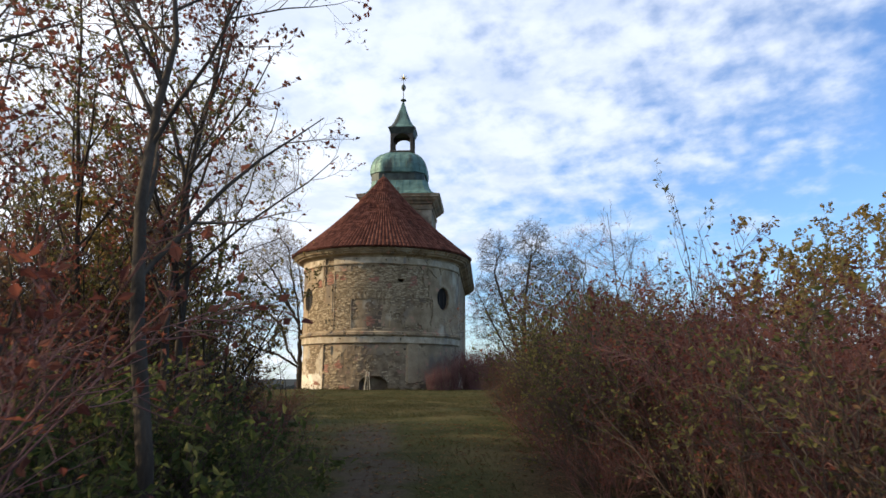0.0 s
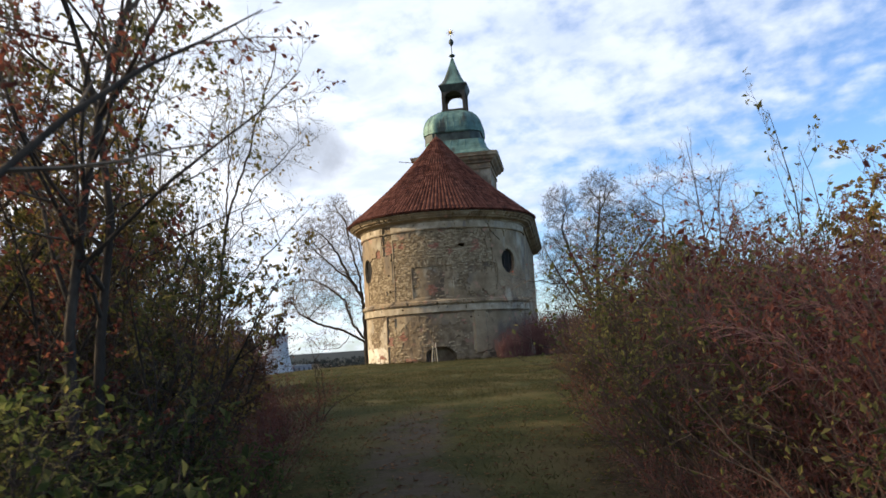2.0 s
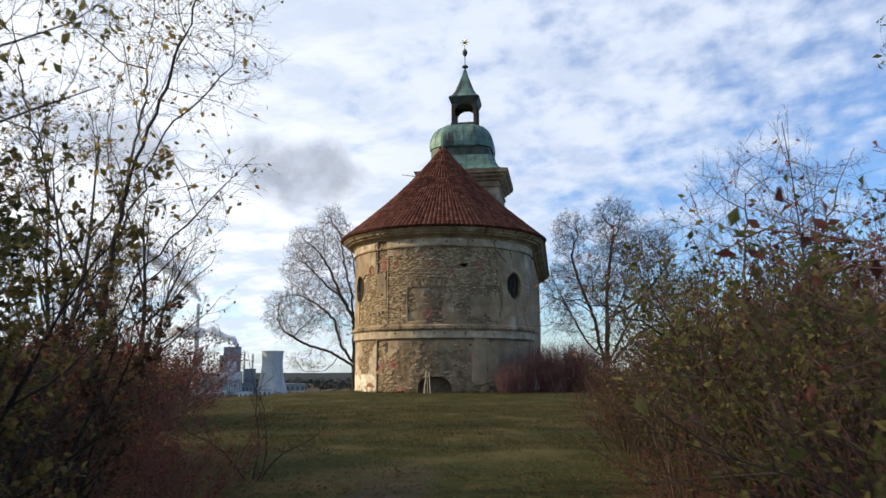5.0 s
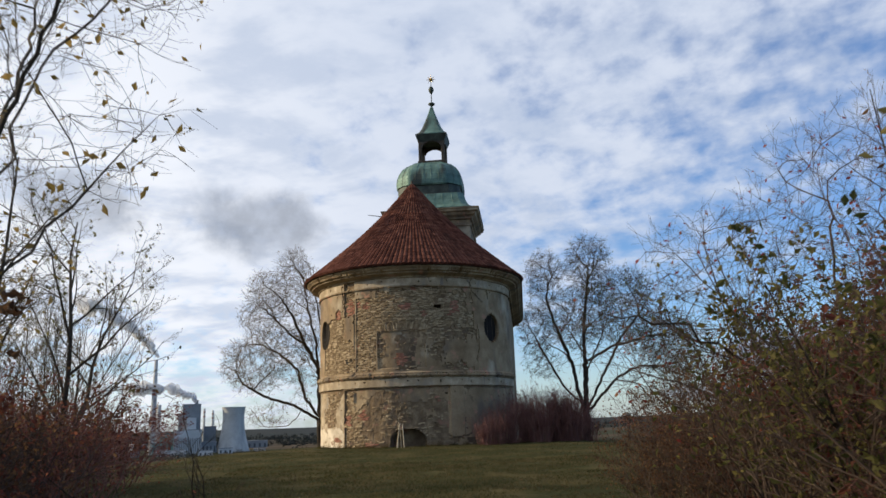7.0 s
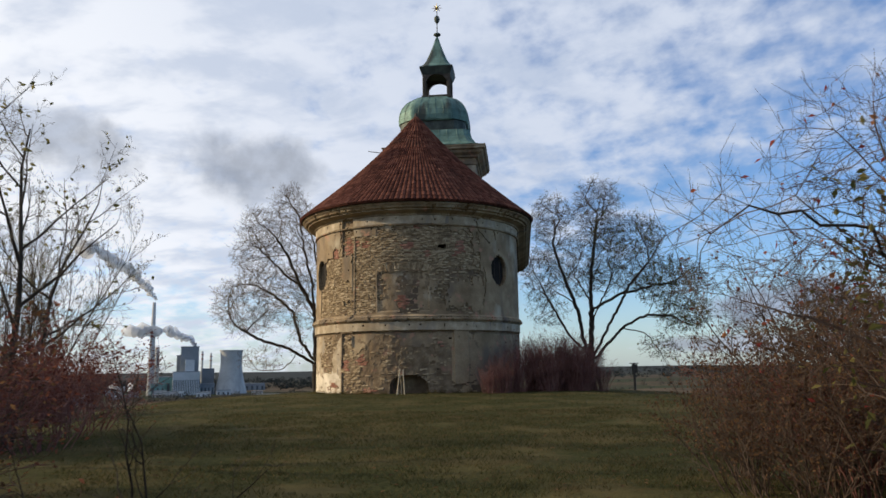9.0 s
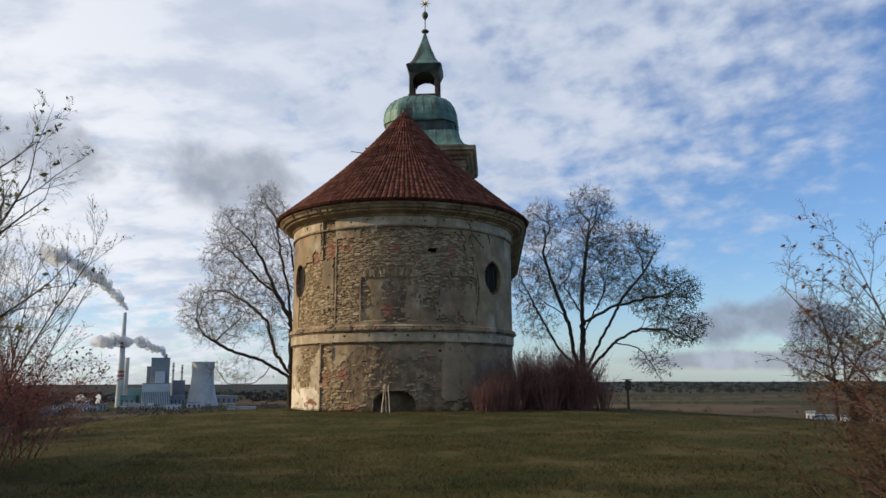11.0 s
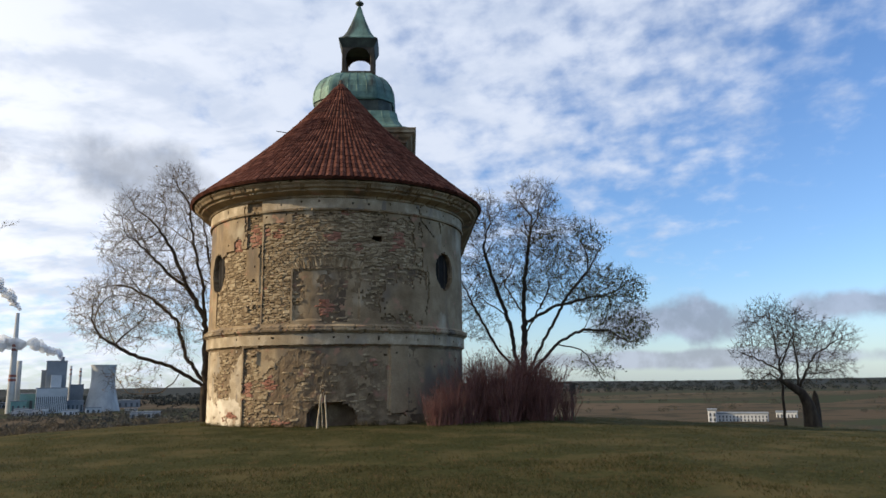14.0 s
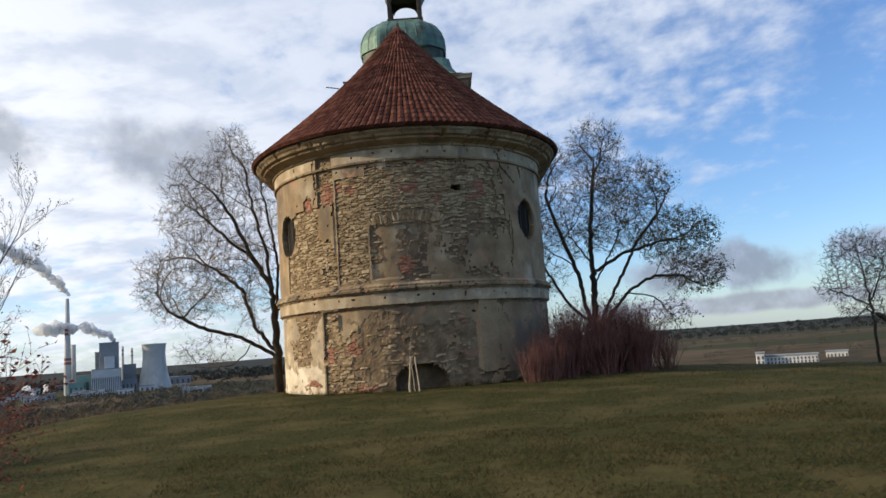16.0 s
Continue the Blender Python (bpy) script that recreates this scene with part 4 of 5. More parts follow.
# the tree close behind the chapel on the valley side
crown = Crown(23, (
    ((0, 0, -1.2), (0, 0, 1.4), (-.15, .1, 4.1), (-.9, .2, 5.4), (-1.6, .2, 7.0), (-2.4, .2, 8.2), (-3.3, .2, 8.9)),
    ((-.9, .2, 5.4), (-1.7, -.3, 6.0), (-2.9, -.6, 7.2), (-3.6, -.6, 7.8)),
    ((0, .1, 2.6), (-.35, .5, 5.6), (-.9, .8, 7.7), (-1.1, .9, 9.2), (-1.8, .9, 10.4)),
    ((0, .1, 2.9), (.1, .8, 5.0), (-.1, 1.2, 6.4), (-.5, 1.4, 8.4), (-.6, 1.5, 9.9)),
    ((-.1, 0, 1.4), (-.9, .4, 2.5), (-1.4, .7, 4.1), (-2.4, .8, 5.0), (-3.6, .8, 5.6)),
    ((-.1, 0, 1.3), (-1.4, -.3, 2.1), (-3.0, -.6, 2.6), (-4.1, -.7, 3.3), (-4.6, -.7, 4.2)),
    ((-1.0, -.2, 1.8), (-1.6, -.4, 1.05), (-2.5, -.5, .95), (-3.3, -.5, 1.1)),
    ((.1, .3, 3.0), (1.0, 1.4, 6.0), (1.3, 1.8, 9.0))),
    ((-1.6, .8, 9.7, 1.0, 1.6, 1.5, 795), (-2.8, .2, 8.3, 1.5, 1.8, 1.5, 1011), (-3.2, 0, 6.9, 1.4, 1.8, 1.4, 795), (-3.5, -.2, 4.4, 2.0, 2.0, 1.7, 1251),
     (-1.9, .3, 5.3, 1.6, 1.8, 1.5, 771), (-2.5, -.4, 1.6, 1.5, 1.2, .7, 90), (-.7, 1.0, 7.4, 1.2, 1.6, 2.8, 723), (-1.0, .3, 3.6, 1.0, 1.2, 1.1, 120), (1.2, 1.6, 8.6, 1.2, 1.4, 1.8, 120)),
    step=.2, reach=2.2, kill=.24, tip=.0064, power=2.05, sag=.01, boughs=80)
crown.build(1.0, 2, .42, .05, lambda p: .3 if p.z < 6 else .06)
finish_plant("tree", crown, -5.24, 4.6, "bare many-stemmed tree with a few yellow leaves beside the chapel", "tree", M_BARK, M_TWIG, M_LEAF_YELLOW, "trees", level=0.0)
# the old tree with a broken trunk and the thin one behind it
crown = Crown(31, (
    ((.05, 0, 0), (-.1, 0, 1.2), (-.4, 0, 1.8), (-1.1, 0, 2.2), (-1.5, .1, 2.5)),
    ((-.6, 0, 2.0), (-.35, .2, 3.3), (-.5, .3, 5.0)), ((-.6, 0, 2.0), (.2, -.3, 3.6), (1.8, -.5, 4.6)), ((-1.1, 0, 2.2), (-2.2, -.2, 2.8), (-3.2, -.3, 2.3)), ((-.2, 0, 2.8), (1.6, .4, 2.8))),
    ((-.3, .2, 5.0, 1.1, 1.4, 1.2, 441), (1.2, -.2, 4.5, 1.5, 1.5, 1.1, 521), (1.2, .2, 3.2, 1.6, 1.5, .9, 401), (-2.3, -.2, 2.8, 1.4, 1.2, .7, 321)),
    step=.2, reach=2.2, kill=.27, tip=.0075, boughs=26)
crown.build(1.0, 2, .36, .05, lambda p: .25, 1.0)
tube(*crown.wood, [Vector((.06, 0, -.2)), Vector((.02, 0, .6)), Vector((-.12, 0, 1.3)), Vector((-.42, 0, 1.85)), Vector((-1.0, 0, 2.2)), Vector((-1.55, .05, 2.55))], [.46, .38, .28, .22, .17, .09], 11)
tube(*crown.wood, [Vector((.28, .05, 0)), Vector((.33, .05, .9)), Vector((.36, .05, 1.7)), Vector((.34, .05, 1.95))], [.26, .23, .14, .03], 8)
finish_plant("tree", crown, 23.4, 4.6, "old leaning tree with a broken dark trunk", "tree", M_BARK, M_BARK_FINE, M_LEAF_BROWN, "trees", sink=.15)
crown = Crown(32, (((0, 0, 0), (.05, 0, 3.4), (-.2, 0, 5.2), (-.45, 0, 7.0)), ((.05, 0, 3.4), (-1.6, .2, 4.2), (-2.4, .2, 4.5)), ((0, 0, 3.6), (.8, -.2, 5.2), (1.1, -.3, 6.4))),
    ((-.4, 0, 5.9, 1.8, 1.8, 1.6, 841), (-1.7, .1, 4.5, 1.1, 1.2, .8, 321), (.6, 0, 4.6, 1.2, 1.3, 1.0, 321)), step=.22, reach=2.4, kill=.28, tip=.0075, boughs=26)
crown.build(.9, 2, .4, .05, lambda p: .3, 1.3)
finish_plant("tree", crown, 24.9, 8.8, "thin-stemmed bare tree with a rounded twiggy crown", "tree", M_BARK, M_BARK_FINE, M_LEAF_BROWN, "trees", sink=.15)

# slim trees on the valley side, well behind the shrubs
for i, (x, y, h) in enumerate(((-21.2, 9.0, 13), (-23.0, 12.5, 14.5), (-24.0, 9.5, 14), (-26, 13.0, 14.5), (-22.4, 14.5, 12.5), (-28, 11, 13), (-25.0, 15.5, 14), (-29.5, 14, 14))):
    up_tree("sapling", 40 + i, x, y, h, .085, "slim bare sapling with upright grey twigs", 2, .18, group="saplings on the slope", kids=(16, 9, 6), ratio=.36, spread=34, rise=.12, leaves=.25, leaf=.06, bottom=.12, thin=.006)
up_tree("tree", 52, -7.2, -21.8, 6.5, .10, "bare tree with fine drooping twigs", 2, .22, kids=(10, 7, 6, 4), ratio=.44, spread=46, rise=.06, wander=.2, leaves=.05, leaf=.05, bottom=.25)
up_tree("tree", 53, -8.3, -24.0, 7.4, .09, "bare tree with fine twigs", 2, .2, kids=(10, 7, 6, 4), ratio=.42, spread=44, rise=.08, wander=.2, leaves=.05, leaf=.05, bottom=.25)

# trees among the shrubs on the valley side of the way up
for i, (x, y, h, r, lf, mt) in enumerate((
        (-1.85, -40.8, 7.2, .062, .25, M_LEAF_RED), (-2.5, -38.1, 7.0, .065, .35, M_LEAF_RED), (-3.3, -39.6, 6.8, .06, .5, M_LEAF_RED),
        (-3.9, -36.6, 6.2, .055, .6, M_LEAF_OLIVE), (-2.9, -42.6, 6.6, .05, .5, M_LEAF_RED), (-3.1, -35.6, 4.4, .035, .7, M_LEAF_YELLOW), (-3.6, -43.2, 6.5, .05, .2, M_LEAF_RED), (-5.2, -34.5, 5.8, .05, .2, M_LEAF_YELLOW), (-4.7, -30.6, 4.6, .04, .15, M_LEAF_YELLOW), (-4.3, -33.4, 5.2, .045, .35, M_LEAF_OLIVE), (-5.6, -31.6, 5.2, .045, .2, M_LEAF_BROWN))):
    up_tree("tree", 60 + i, x, y, h, r, "slender dark-stemmed tree with thin autumn leaves among shrubs", 2 if i % 2 else 1, .16, mt, "trees beside the way up",
            kids=(17, 7, 6, 3), ratio=.40, spread=48, rise=.06, wander=.17, leaves=lf * 1.6, leaf=.030, bottom=.3, thin=.002, lean=(-.35, 0, 0))
crown = Crown(71, (
    ((0, 0, 0), (.1, 0, 1.9), (.3, 0, 3.4), (.8, -.2, 4.7), (1.2, -.2, 6.0)), ((.05, 0, 1.6), (.6, -.3, 2.4), (1.2, -.5, 3.0), (1.7, -.7, 3.4)), ((.2, 0, 2.7), (.9, -.6, 3.8), (1.6, -.9, 4.3)),
    ((.1, 0, 2.1), (-.8, .2, 3.8), (-1.2, .2, 5.4)), ((.3, 0, 3.4), (.2, .6, 4.8), (.1, .9, 6.2))),
    ((1.0, -.5, 3.3, .85, .7, .45, 210), (1.0, -.4, 4.7, .95, .9, .8, 300), (-.7, .1, 4.8, .9, .9, 1.2, 220), (.4, .3, 5.8, .9, .9, .9, 220), (.2, 0, 2.6, .8, .7, .5, 60)), step=.15, reach=1.3, kill=.2, tip=.0024, power=2.0, wiggle=.1, boughs=26)
crown.build(1.0, 2, .3, .036, lambda p: .5, 1.3, 1)
finish_plant("tree", crown, -3.55, -32.0, "slender tree with sparse yellow leaves hanging on thin twigs", "tree", M_BARK, M_BARK_FINE, M_LEAF_YELLOW, "trees beside the way up")

# saplings and the red-leaved small tree across the way
for i, (x, y, h, lf, mt) in enumerate(((4.8, -30.0, 5.2, .02, M_LEAF_BROWN), (6.3, -30.5, 5.3, .3, M_LEAF_OLIVE), (8.5, -31, 4.4, .3, M_LEAF_OLIVE), (5.6, -29.4, 3.9, .2, M_LEAF_RED), (7.2, -27.5, 4.6, .1, M_LEAF_BROWN))):
    up_tree("sapling", 80 + i, x, y, h, .032, "thin upright sapling rising out of the shrubs", 2, .12, mt, "saplings across the way", kids=(9, 5, 4), ratio=.30, spread=34, rise=.14, leaves=lf, leaf=.05, bottom=.35)
crown = Crown(91, (
    ((0, 0, 0), (-.1, 0, .9), (-.6, -.2, 1.7), (-1.4, -.5, 2.15), (-2.4, -.8, 2.3)), ((-.05, 0, .8), (.3, .2, 2.0), (.5, .3, 3.7)), ((-.3, -.1, 1.4), (-.7, -.1, 2.2), (-1.3, -.1, 2.9)),
    ((-.1, 0, 1.0), (.7, -.5, 2.2), (1.2, -.9, 3.8)), ((-.1, 0, .9), (-.8, .6, 1.6), (-1.9, .9, 2.0)), ((0, 0, .7), (1.0, .4, 1.7), (1.8, .6, 3.0))),
    ((-1.7, -.5, 2.2, 1.0, .8, .4, 320), (-.7, -.1, 2.8, 1.0, 1.0, .55, 340), (.5, 0, 3.5, .9, 1.1, .8, 330), (1.4, 0, 3.1, 1.0, 1.1, 1.0, 330), (-1.0, .6, 1.8, 1.0, .8, .45, 240), (0, 0, 1.8, 1.3, 1.0, .7, 200)),
    step=.16, reach=1.3, kill=.17, tip=.0022, power=2.0, wiggle=.1, boughs=26)
crown.build(1.0, 2, .3, .026, lambda p: .16, 1.2, 2)
finish_plant("small_tree", crown, 3.5, -30.3, "small tree with arching twigs, red berries and scarlet leaves", "tree", M_BARK, M_SHRUB_TWIG, M_LEAF_SCARLET)
up_tree("small_tree", 92, 7.6, -26.4, 3.6, .05, "small bare tree with arching thorny twigs", 4, .3, M_LEAF_SCARLET, kids=(13, 9, 7, 4), ratio=.44, spread=48, rise=.03, wander=.2, leaves=.06, leaf=.034, bottom=.25, droop=.05)
for i, (x, y, h) in enumerate(((11.5, -25.0, 5.2), (13.5, -28.0, 5.8), (15.0, -24.0, 6.2), (17.0, -27.0, 6.4), (9.8, -29, 4.4))):
    up_tree("tree", 100 + i, x, y, h, .06, "small rounded tree full of golden leaves", 3, .4, M_LEAF_YELLOW, "golden trees", kids=(9, 6, 5, 3), ratio=.46, spread=46, rise=.06, leaves=1.6, leaf=.055, bottom=.15)


for i, (x, y, h, mt) in enumerate(((-3.4, -40.8, 3.9, M_LEAF_RED), (-3.6, -37.6, 3.6, M_LEAF_RED), (-4.6, -35.4, 4.3, M_LEAF_OLIVE), (-5.3, -34.0, 4.2, M_LEAF_BROWN), (-4.4, -36.8, 3.6, M_LEAF_BROWN), (-3.4, -36.2, 3.5, M_LEAF_OLIVE), (-6.2, -33.2, 4.2, M_LEAF_YELLOW), (-7.4, -30.2, 4.4, M_LEAF_BROWN), (-2.9, -34.0, 2.1, M_LEAF_BROWN), (-2.8, -35.6, 2.6, M_LEAF_YELLOW), (-3.6, -34.5, 2.7, M_LEAF_OLIVE), (-2.6, -36.9, 2.5, M_LEAF_OLIVE), (-3.7, -31.2, 2.0, M_LEAF_RED), (3.1, -32.0, 2.7, M_LEAF_OLIVE), (3.7, -31.2, 2.8, M_LEAF_BROWN), (3.0, -33.2, 2.5, M_LEAF_OLIVE), (4.5, -29.6, 2.9, M_LEAF_RED))):
    up_tree("bushy_tree", 140 + i, x, y, h, .03, "bushy young tree with dense thin twigs and autumn leaves", 5, .38, mt, "bushy trees beside the way up",
            kids=(10, 8, 5), ratio=.36, spread=44, rise=.06, wander=.16, leaves=.8, leaf=.028, bottom=.06, thin=.0022)
up_tree("small_tree", 93, 4.9, -25.6, 3.5, .03, "vase-shaped small tree of arching reddish twigs", 9, .7, M_LEAF_RED, kids=(11, 9, 6), ratio=.36, spread=46, rise=.01, wander=.2, leaves=.05, leaf=.03, bottom=.35, thin=.003)
up_tree("small_tree", 94, 6.4, -26.2, 3.3, .03, "low small tree of fine arching red-brown twigs", 10, .75, M_LEAF_RED, kids=(11, 9, 6), ratio=.36, spread=48, rise=.01, wander=.2, leaves=.12, leaf=.03, bottom=.2, thin=.003)
up_tree("small_tree", 95, 7.4, -24.6, 3.6, .03, "low small tree of fine arching red-brown twigs", 9, .7, M_LEAF_RED, kids=(11, 9, 6), ratio=.36, spread=48, rise=.01, wander=.2, leaves=.12, leaf=.03, bottom=.2, thin=.003)


def shrub(name, seed, label, stems, h, lean, twig, leaf, leaves, leaf_size, kids=(7, 5), group="", spread=38, ratio=.42):
    g = Grower(seed, rise=.02, wander=.16, spread=spread, kids=kids, ratio=ratio, leaves=leaves, leaf=leaf_size, bottom=.2, droop=.03)
    for s in range(stems):
        a, k = g.rng.uniform(0, 2 * math.pi), g.rng.random()
        d = Vector((math.cos(a) * lean * k, math.sin(a) * lean * k, 1))
        o = Vector((math.cos(a), math.sin(a), 0)) * .45 * k
        g.limb(o, d, h * g.rng.uniform(.65, 1.1), .011 * g.rng.uniform(.8, 1.3), 0)
    g.twigs[1].extend(tuple(i + len(g.twigs[0]) for i in f) for f in g.wood[1])
    g.twigs[0].extend(g.wood[0])
    g.wood = ([], [])
    root = thing(name, label, "shrub", Matrix(), group)
    part_mesh("branch_mass", *g.twigs, twig, root)
    tagged(root.children[0], kind="stuff")
    tagged(part_mesh("foliage", *g.foliage, leaf, root), kind="stuff")
    return root


def plant_out(model, places, seed):
    """Sets copies of a shrub at (x, y, size); the first place takes the model itself."""
    rng = random.Random(seed)
    for i, (x, y, s) in enumerate(places):
        m = pose(x, y, height(x, y) - .04, 0, 0, rng.uniform(0, 360)) @ Matrix.Diagonal((s * rng.uniform(.9, 1.15), s * rng.uniform(.9, 1.15), s, 1))
        if i == 0:
            model.matrix_world = m
        else:
            c = copy_thing(model, Matrix())
            c.matrix_basis = m


def strip(x0, x1, y0, y1, count, size, seed):
    rng = random.Random(seed)
    return [(rng.uniform(x0, x1), rng.uniform(y0, y1), size * rng.uniform(.8, 1.15)) for _ in range(count)]


brown = shrub("shrub", 200, "dense brown autumn shrub with thin twigs", 17, 1.9, .75, M_SHRUB_TWIG, M_LEAF_BROWN, .85, .026, (10, 6), "shrubs along the way")
red = shrub("shrub", 201, "dense dark red autumn shrub with thin twigs", 17, 1.9, .75, M_RED_STEM, M_LEAF_RED, .9, .026, (10, 6), "shrubs along the way")
olive = shrub("shrub", 202, "dense olive-green shrub turning yellow", 17, 1.9, .75, M_SHRUB_TWIG, M_LEAF_OLIVE, .9, .026, (10, 6), "shrubs along the way")
bramble = shrub("bramble", 204, "low leafy bramble with broad green leaves", 15, 1.5, 1.0, M_SHRUB_TWIG, M_LEAF_GREEN, 1.0, .048, (9, 6), "brambles by the way")
dogwood = shrub("shrub", 203, "bare shrub of upright red-brown stems by the chapel wall", 60, 1.9, .30, M_RED_STEM, M_LEAF_RED, .05, .035, (6, 4), "red shrubs by the chapel", spread=24, ratio=.36)
# across the way: olive near it, reds behind
plant_out(olive, strip(2.2, 3.0, -43.0, -36, 6, .9, 1) + strip(2.6, 3.8, -36, -30.5, 7, 1.2, 2) + strip(-5.5, -3.2, -36.5, -33.5, 5, .9, 3) + strip(-3.4, -2.4, -42, -35, 8, .7, 31), 1)
plant_out(brown, strip(2.9, 4.6, -43.5, -30, 6, 1.05, 4) + strip(-5.0, -2.9, -44.0, -34, 7, .95, 5) + strip(-6.6, -4.3, -37, -33.5, 5, 1.4, 41) + strip(3.3, 6.0, -29.5, -26.0, 5, .85, 6) + strip(6, 12, -33, -25, 7, 1.0, 8) + strip(-5.6, -3.8, -33.5, -29, 6, .85, 15) + [(9.6, 8.6, 1.1), (8.2, 9.4, 1.15), (7.4, 6.4, 1.0), (-4.9, -27.6, .85), (-5.8, -28.6, 1.0), (-4.6, -29.4, .9), (3.7, -27.6, .9), (4.5, -26.8, .95), (5.0, -28.2, 1.1), (3.4, -28.8, .95), (3.0, -27.2, .8), (3.3, -26.2, .8), (2.9, -28.4, .75), (5.7, -26.5, 1.1), (4.2, -29.4, 1.1), (6.5, -27.6, 1.2)], 2)
plant_out(red, strip(3.6, 7.5, -43, -29, 15, .98, 9) + strip(-5.2, -2.8, -44, -37, 6, 1.0, 10) + strip(3.8, 5.5, -34, -29, 4, 1.3, 16) + strip(3.2, 4.6, -40, -34, 4, 1.1, 20) + strip(-12.6, -8.7, -15.5, -10.5, 9, .85, 11) + strip(2.5, 3.9, -44.0, -35, 7, .9, 12) + strip(3.6, 5.2, -28.2, -26.2, 3, .75, 13) + strip(-10.5, -7.8, -23, -17.5, 9, 1.0, 14) + strip(-6.2, -4.9, -30, -26, 6, .85, 17) + [(-2.4, -33.0, .5), (-2.1, -35.0, .45), (-2.0, -36.4, .4), (-2.7, -31.6, .55), (1.7, -38.2, .4), (2.0, -35.4, .45), (2.2, -33.2, .5)] + [(-6.3, -22.5, 1.0), (-7.1, -20, 1.0), (-7.2, -18.5, .9)], 3)
plant_out(bramble, [(-1.9, -39.5, .62), (-2.4, -39.9, .8), (-2.8, -38.6, .9), (-2.1, -38.2, .6), (-2.5, -41.2, .85), (-2.3, -36.6, .6)], 5)
plant_out(dogwood, [(3.9, -4.5, .95), (4.6, -3.6, 1.1), (5.3, -4.3, 1.0), (5.9, -3.2, 1.2), (6.6, -3.9, 1.05), (6.6, -2.7, 1.15), (6.9, -3.0, 1.0), (7.2, -2.0, .95), (5.2, -2.2, 1.15), (6.6, -1.6, 1.2), (7.0, -.6, 1.1), (5.6, -.2, 1.15), (7.7, -3.4, .7), (3.3, -5.0, .75), (2.7, -5.3, .6), (7.6, -.9, 1.0)], 4)
spare = Grower(310, rise=.03, wander=.36, spread=42, kids=(6, 4), ratio=.4)
for s in range(4):
    spare.limb(Vector((.05 * s, 0, 0)), Vector((.25 * (s - 1.5), .1, 1)), 1.8 - .2 * s, .013, 0)
finish_plant("shrub", spare, -2.5, -29.6, "small bare crooked shrub standing in the grass", "shrub", M_BARK, M_BARK_FINE, M_LEAF_BROWN)


# ---- grass and fallen leaves ----
def build_grass():
    rng = np.random.default_rng(3)
    zones = ((-10, 13, -31, -5, 60000), (-5, 5, -27, -15, 50000), (-3, 3, -45, -31, 9000), (-22, 24, -16, 3, 26000))
    vs, fs = [], []
    for x0, x1, y0, y1, count in zones:
        xs, ys = rng.uniform(x0, x1, count), rng.uniform(y0, y1, count)
        for x, y in zip(xs, ys):
            if x * x + y * y < 23:
                continue
            clump = noise.noise((x * .9, y * .9, 2)) + .6 * noise.noise((x * 3, y * 3, 5))
            if clump < -.35 or (y < -29 and abs(x + .55) < .5 and rng.random() < .8):
                continue
            h = (.03 + .04 * rng.random()) * (1 + .6 * clump)
            a = rng.uniform(0, 2 * math.pi)
            lean, w = h * .9, .005 + .003 * rng.random()
            z = height(x, y) - .01
            b = len(vs)
            c, s = math.cos(a), math.sin(a)
            la = rng.uniform(0, 2 * math.pi)
            vs += [(x - c * w, y - s * w, z), (x + c * w, y + s * w, z), (x + math.cos(la) * lean, y + math.sin(la) * lean, z + h)]
            fs.append((b, b + 1, b + 2))
    # taller tufts along the foot of the chapel wall
    for _ in range(2600):
        a = rng.uniform(-75, 60)
        if -13 < a < 3 or noise.noise((a * .25, 1, 2)) < -.1:
            continue
        r = R + .02 + .22 * rng.random() ** 2
        x, y = r * math.sin(radians(a)), -r * math.cos(radians(a))
        h, w, la, c = .05 + .16 * rng.random(), .006, rng.uniform(0, 6.28), rng.uniform(0, 6.28)
        b = len(vs)
        z = height(x, y) - .01
        vs += [(x - math.cos(c) * w, y - math.sin(c) * w, z), (x + math.cos(c) * w, y + math.sin(c) * w, z), (x + math.cos(la) * h * .4, y + math.sin(la) * h * .4, z + h)]
        fs.append((b, b + 1, b + 2))
    tagged(new("grass", mesh_of("grass", vs, fs, M_GRASS)), "short trampled green and straw-coloured grass", "grass", kind="stuff")
    vs, fs = [], []
    for x0, x1, y0, y1, count in ((-4, 4, -45, -29, 5200), (-8, 9, -29, -12, 900)):
        for _ in range(count):
            x, y = rng.uniform(x0, x1), rng.uniform(y0, y1)
            z, s, a = height(x, y) + .012, rng.uniform(.018, .042), rng.uniform(0, 6.3)
            b = len(vs)
            c, q = math.cos(a) * s, math.sin(a) * s
            vs += [(x - c, y - q, z), (x + q * .6, y - c * .6, z + s * .5), (x + c, y + q, z + .01), (x - q * .6, y + c * .6, z + s * .4)]
            fs.append((b, b + 1, b + 2, b + 3))
    tagged(new("fallen_leaves", mesh_of("fallen_leaves", vs, fs, M_LEAF_BROWN)), "brown fallen leaves scattered over the grass", "leaves", kind="stuff")


M_GRASS = leaf_mat("grass_blades", [(.032, .035, .011), (.066, .060, .022), (.128, .100, .046)])
build_grass()


# ---- stakes, sign, power station and the far land ----
def stick(vs, fs, a, b, r0, r1, sides=6, wob=.01, seed=0):
    rng = random.Random(seed)
    a, b = Vector(a), Vector(b)
    pts = [a.lerp(b, k / 5) + Vector((rng.uniform(-wob, wob), rng.uniform(-wob, wob), 0)) for k in range(6)]
    tube(vs, fs, pts, [r0 + (r1 - r0) * k / 5 for k in range(6)], sides)


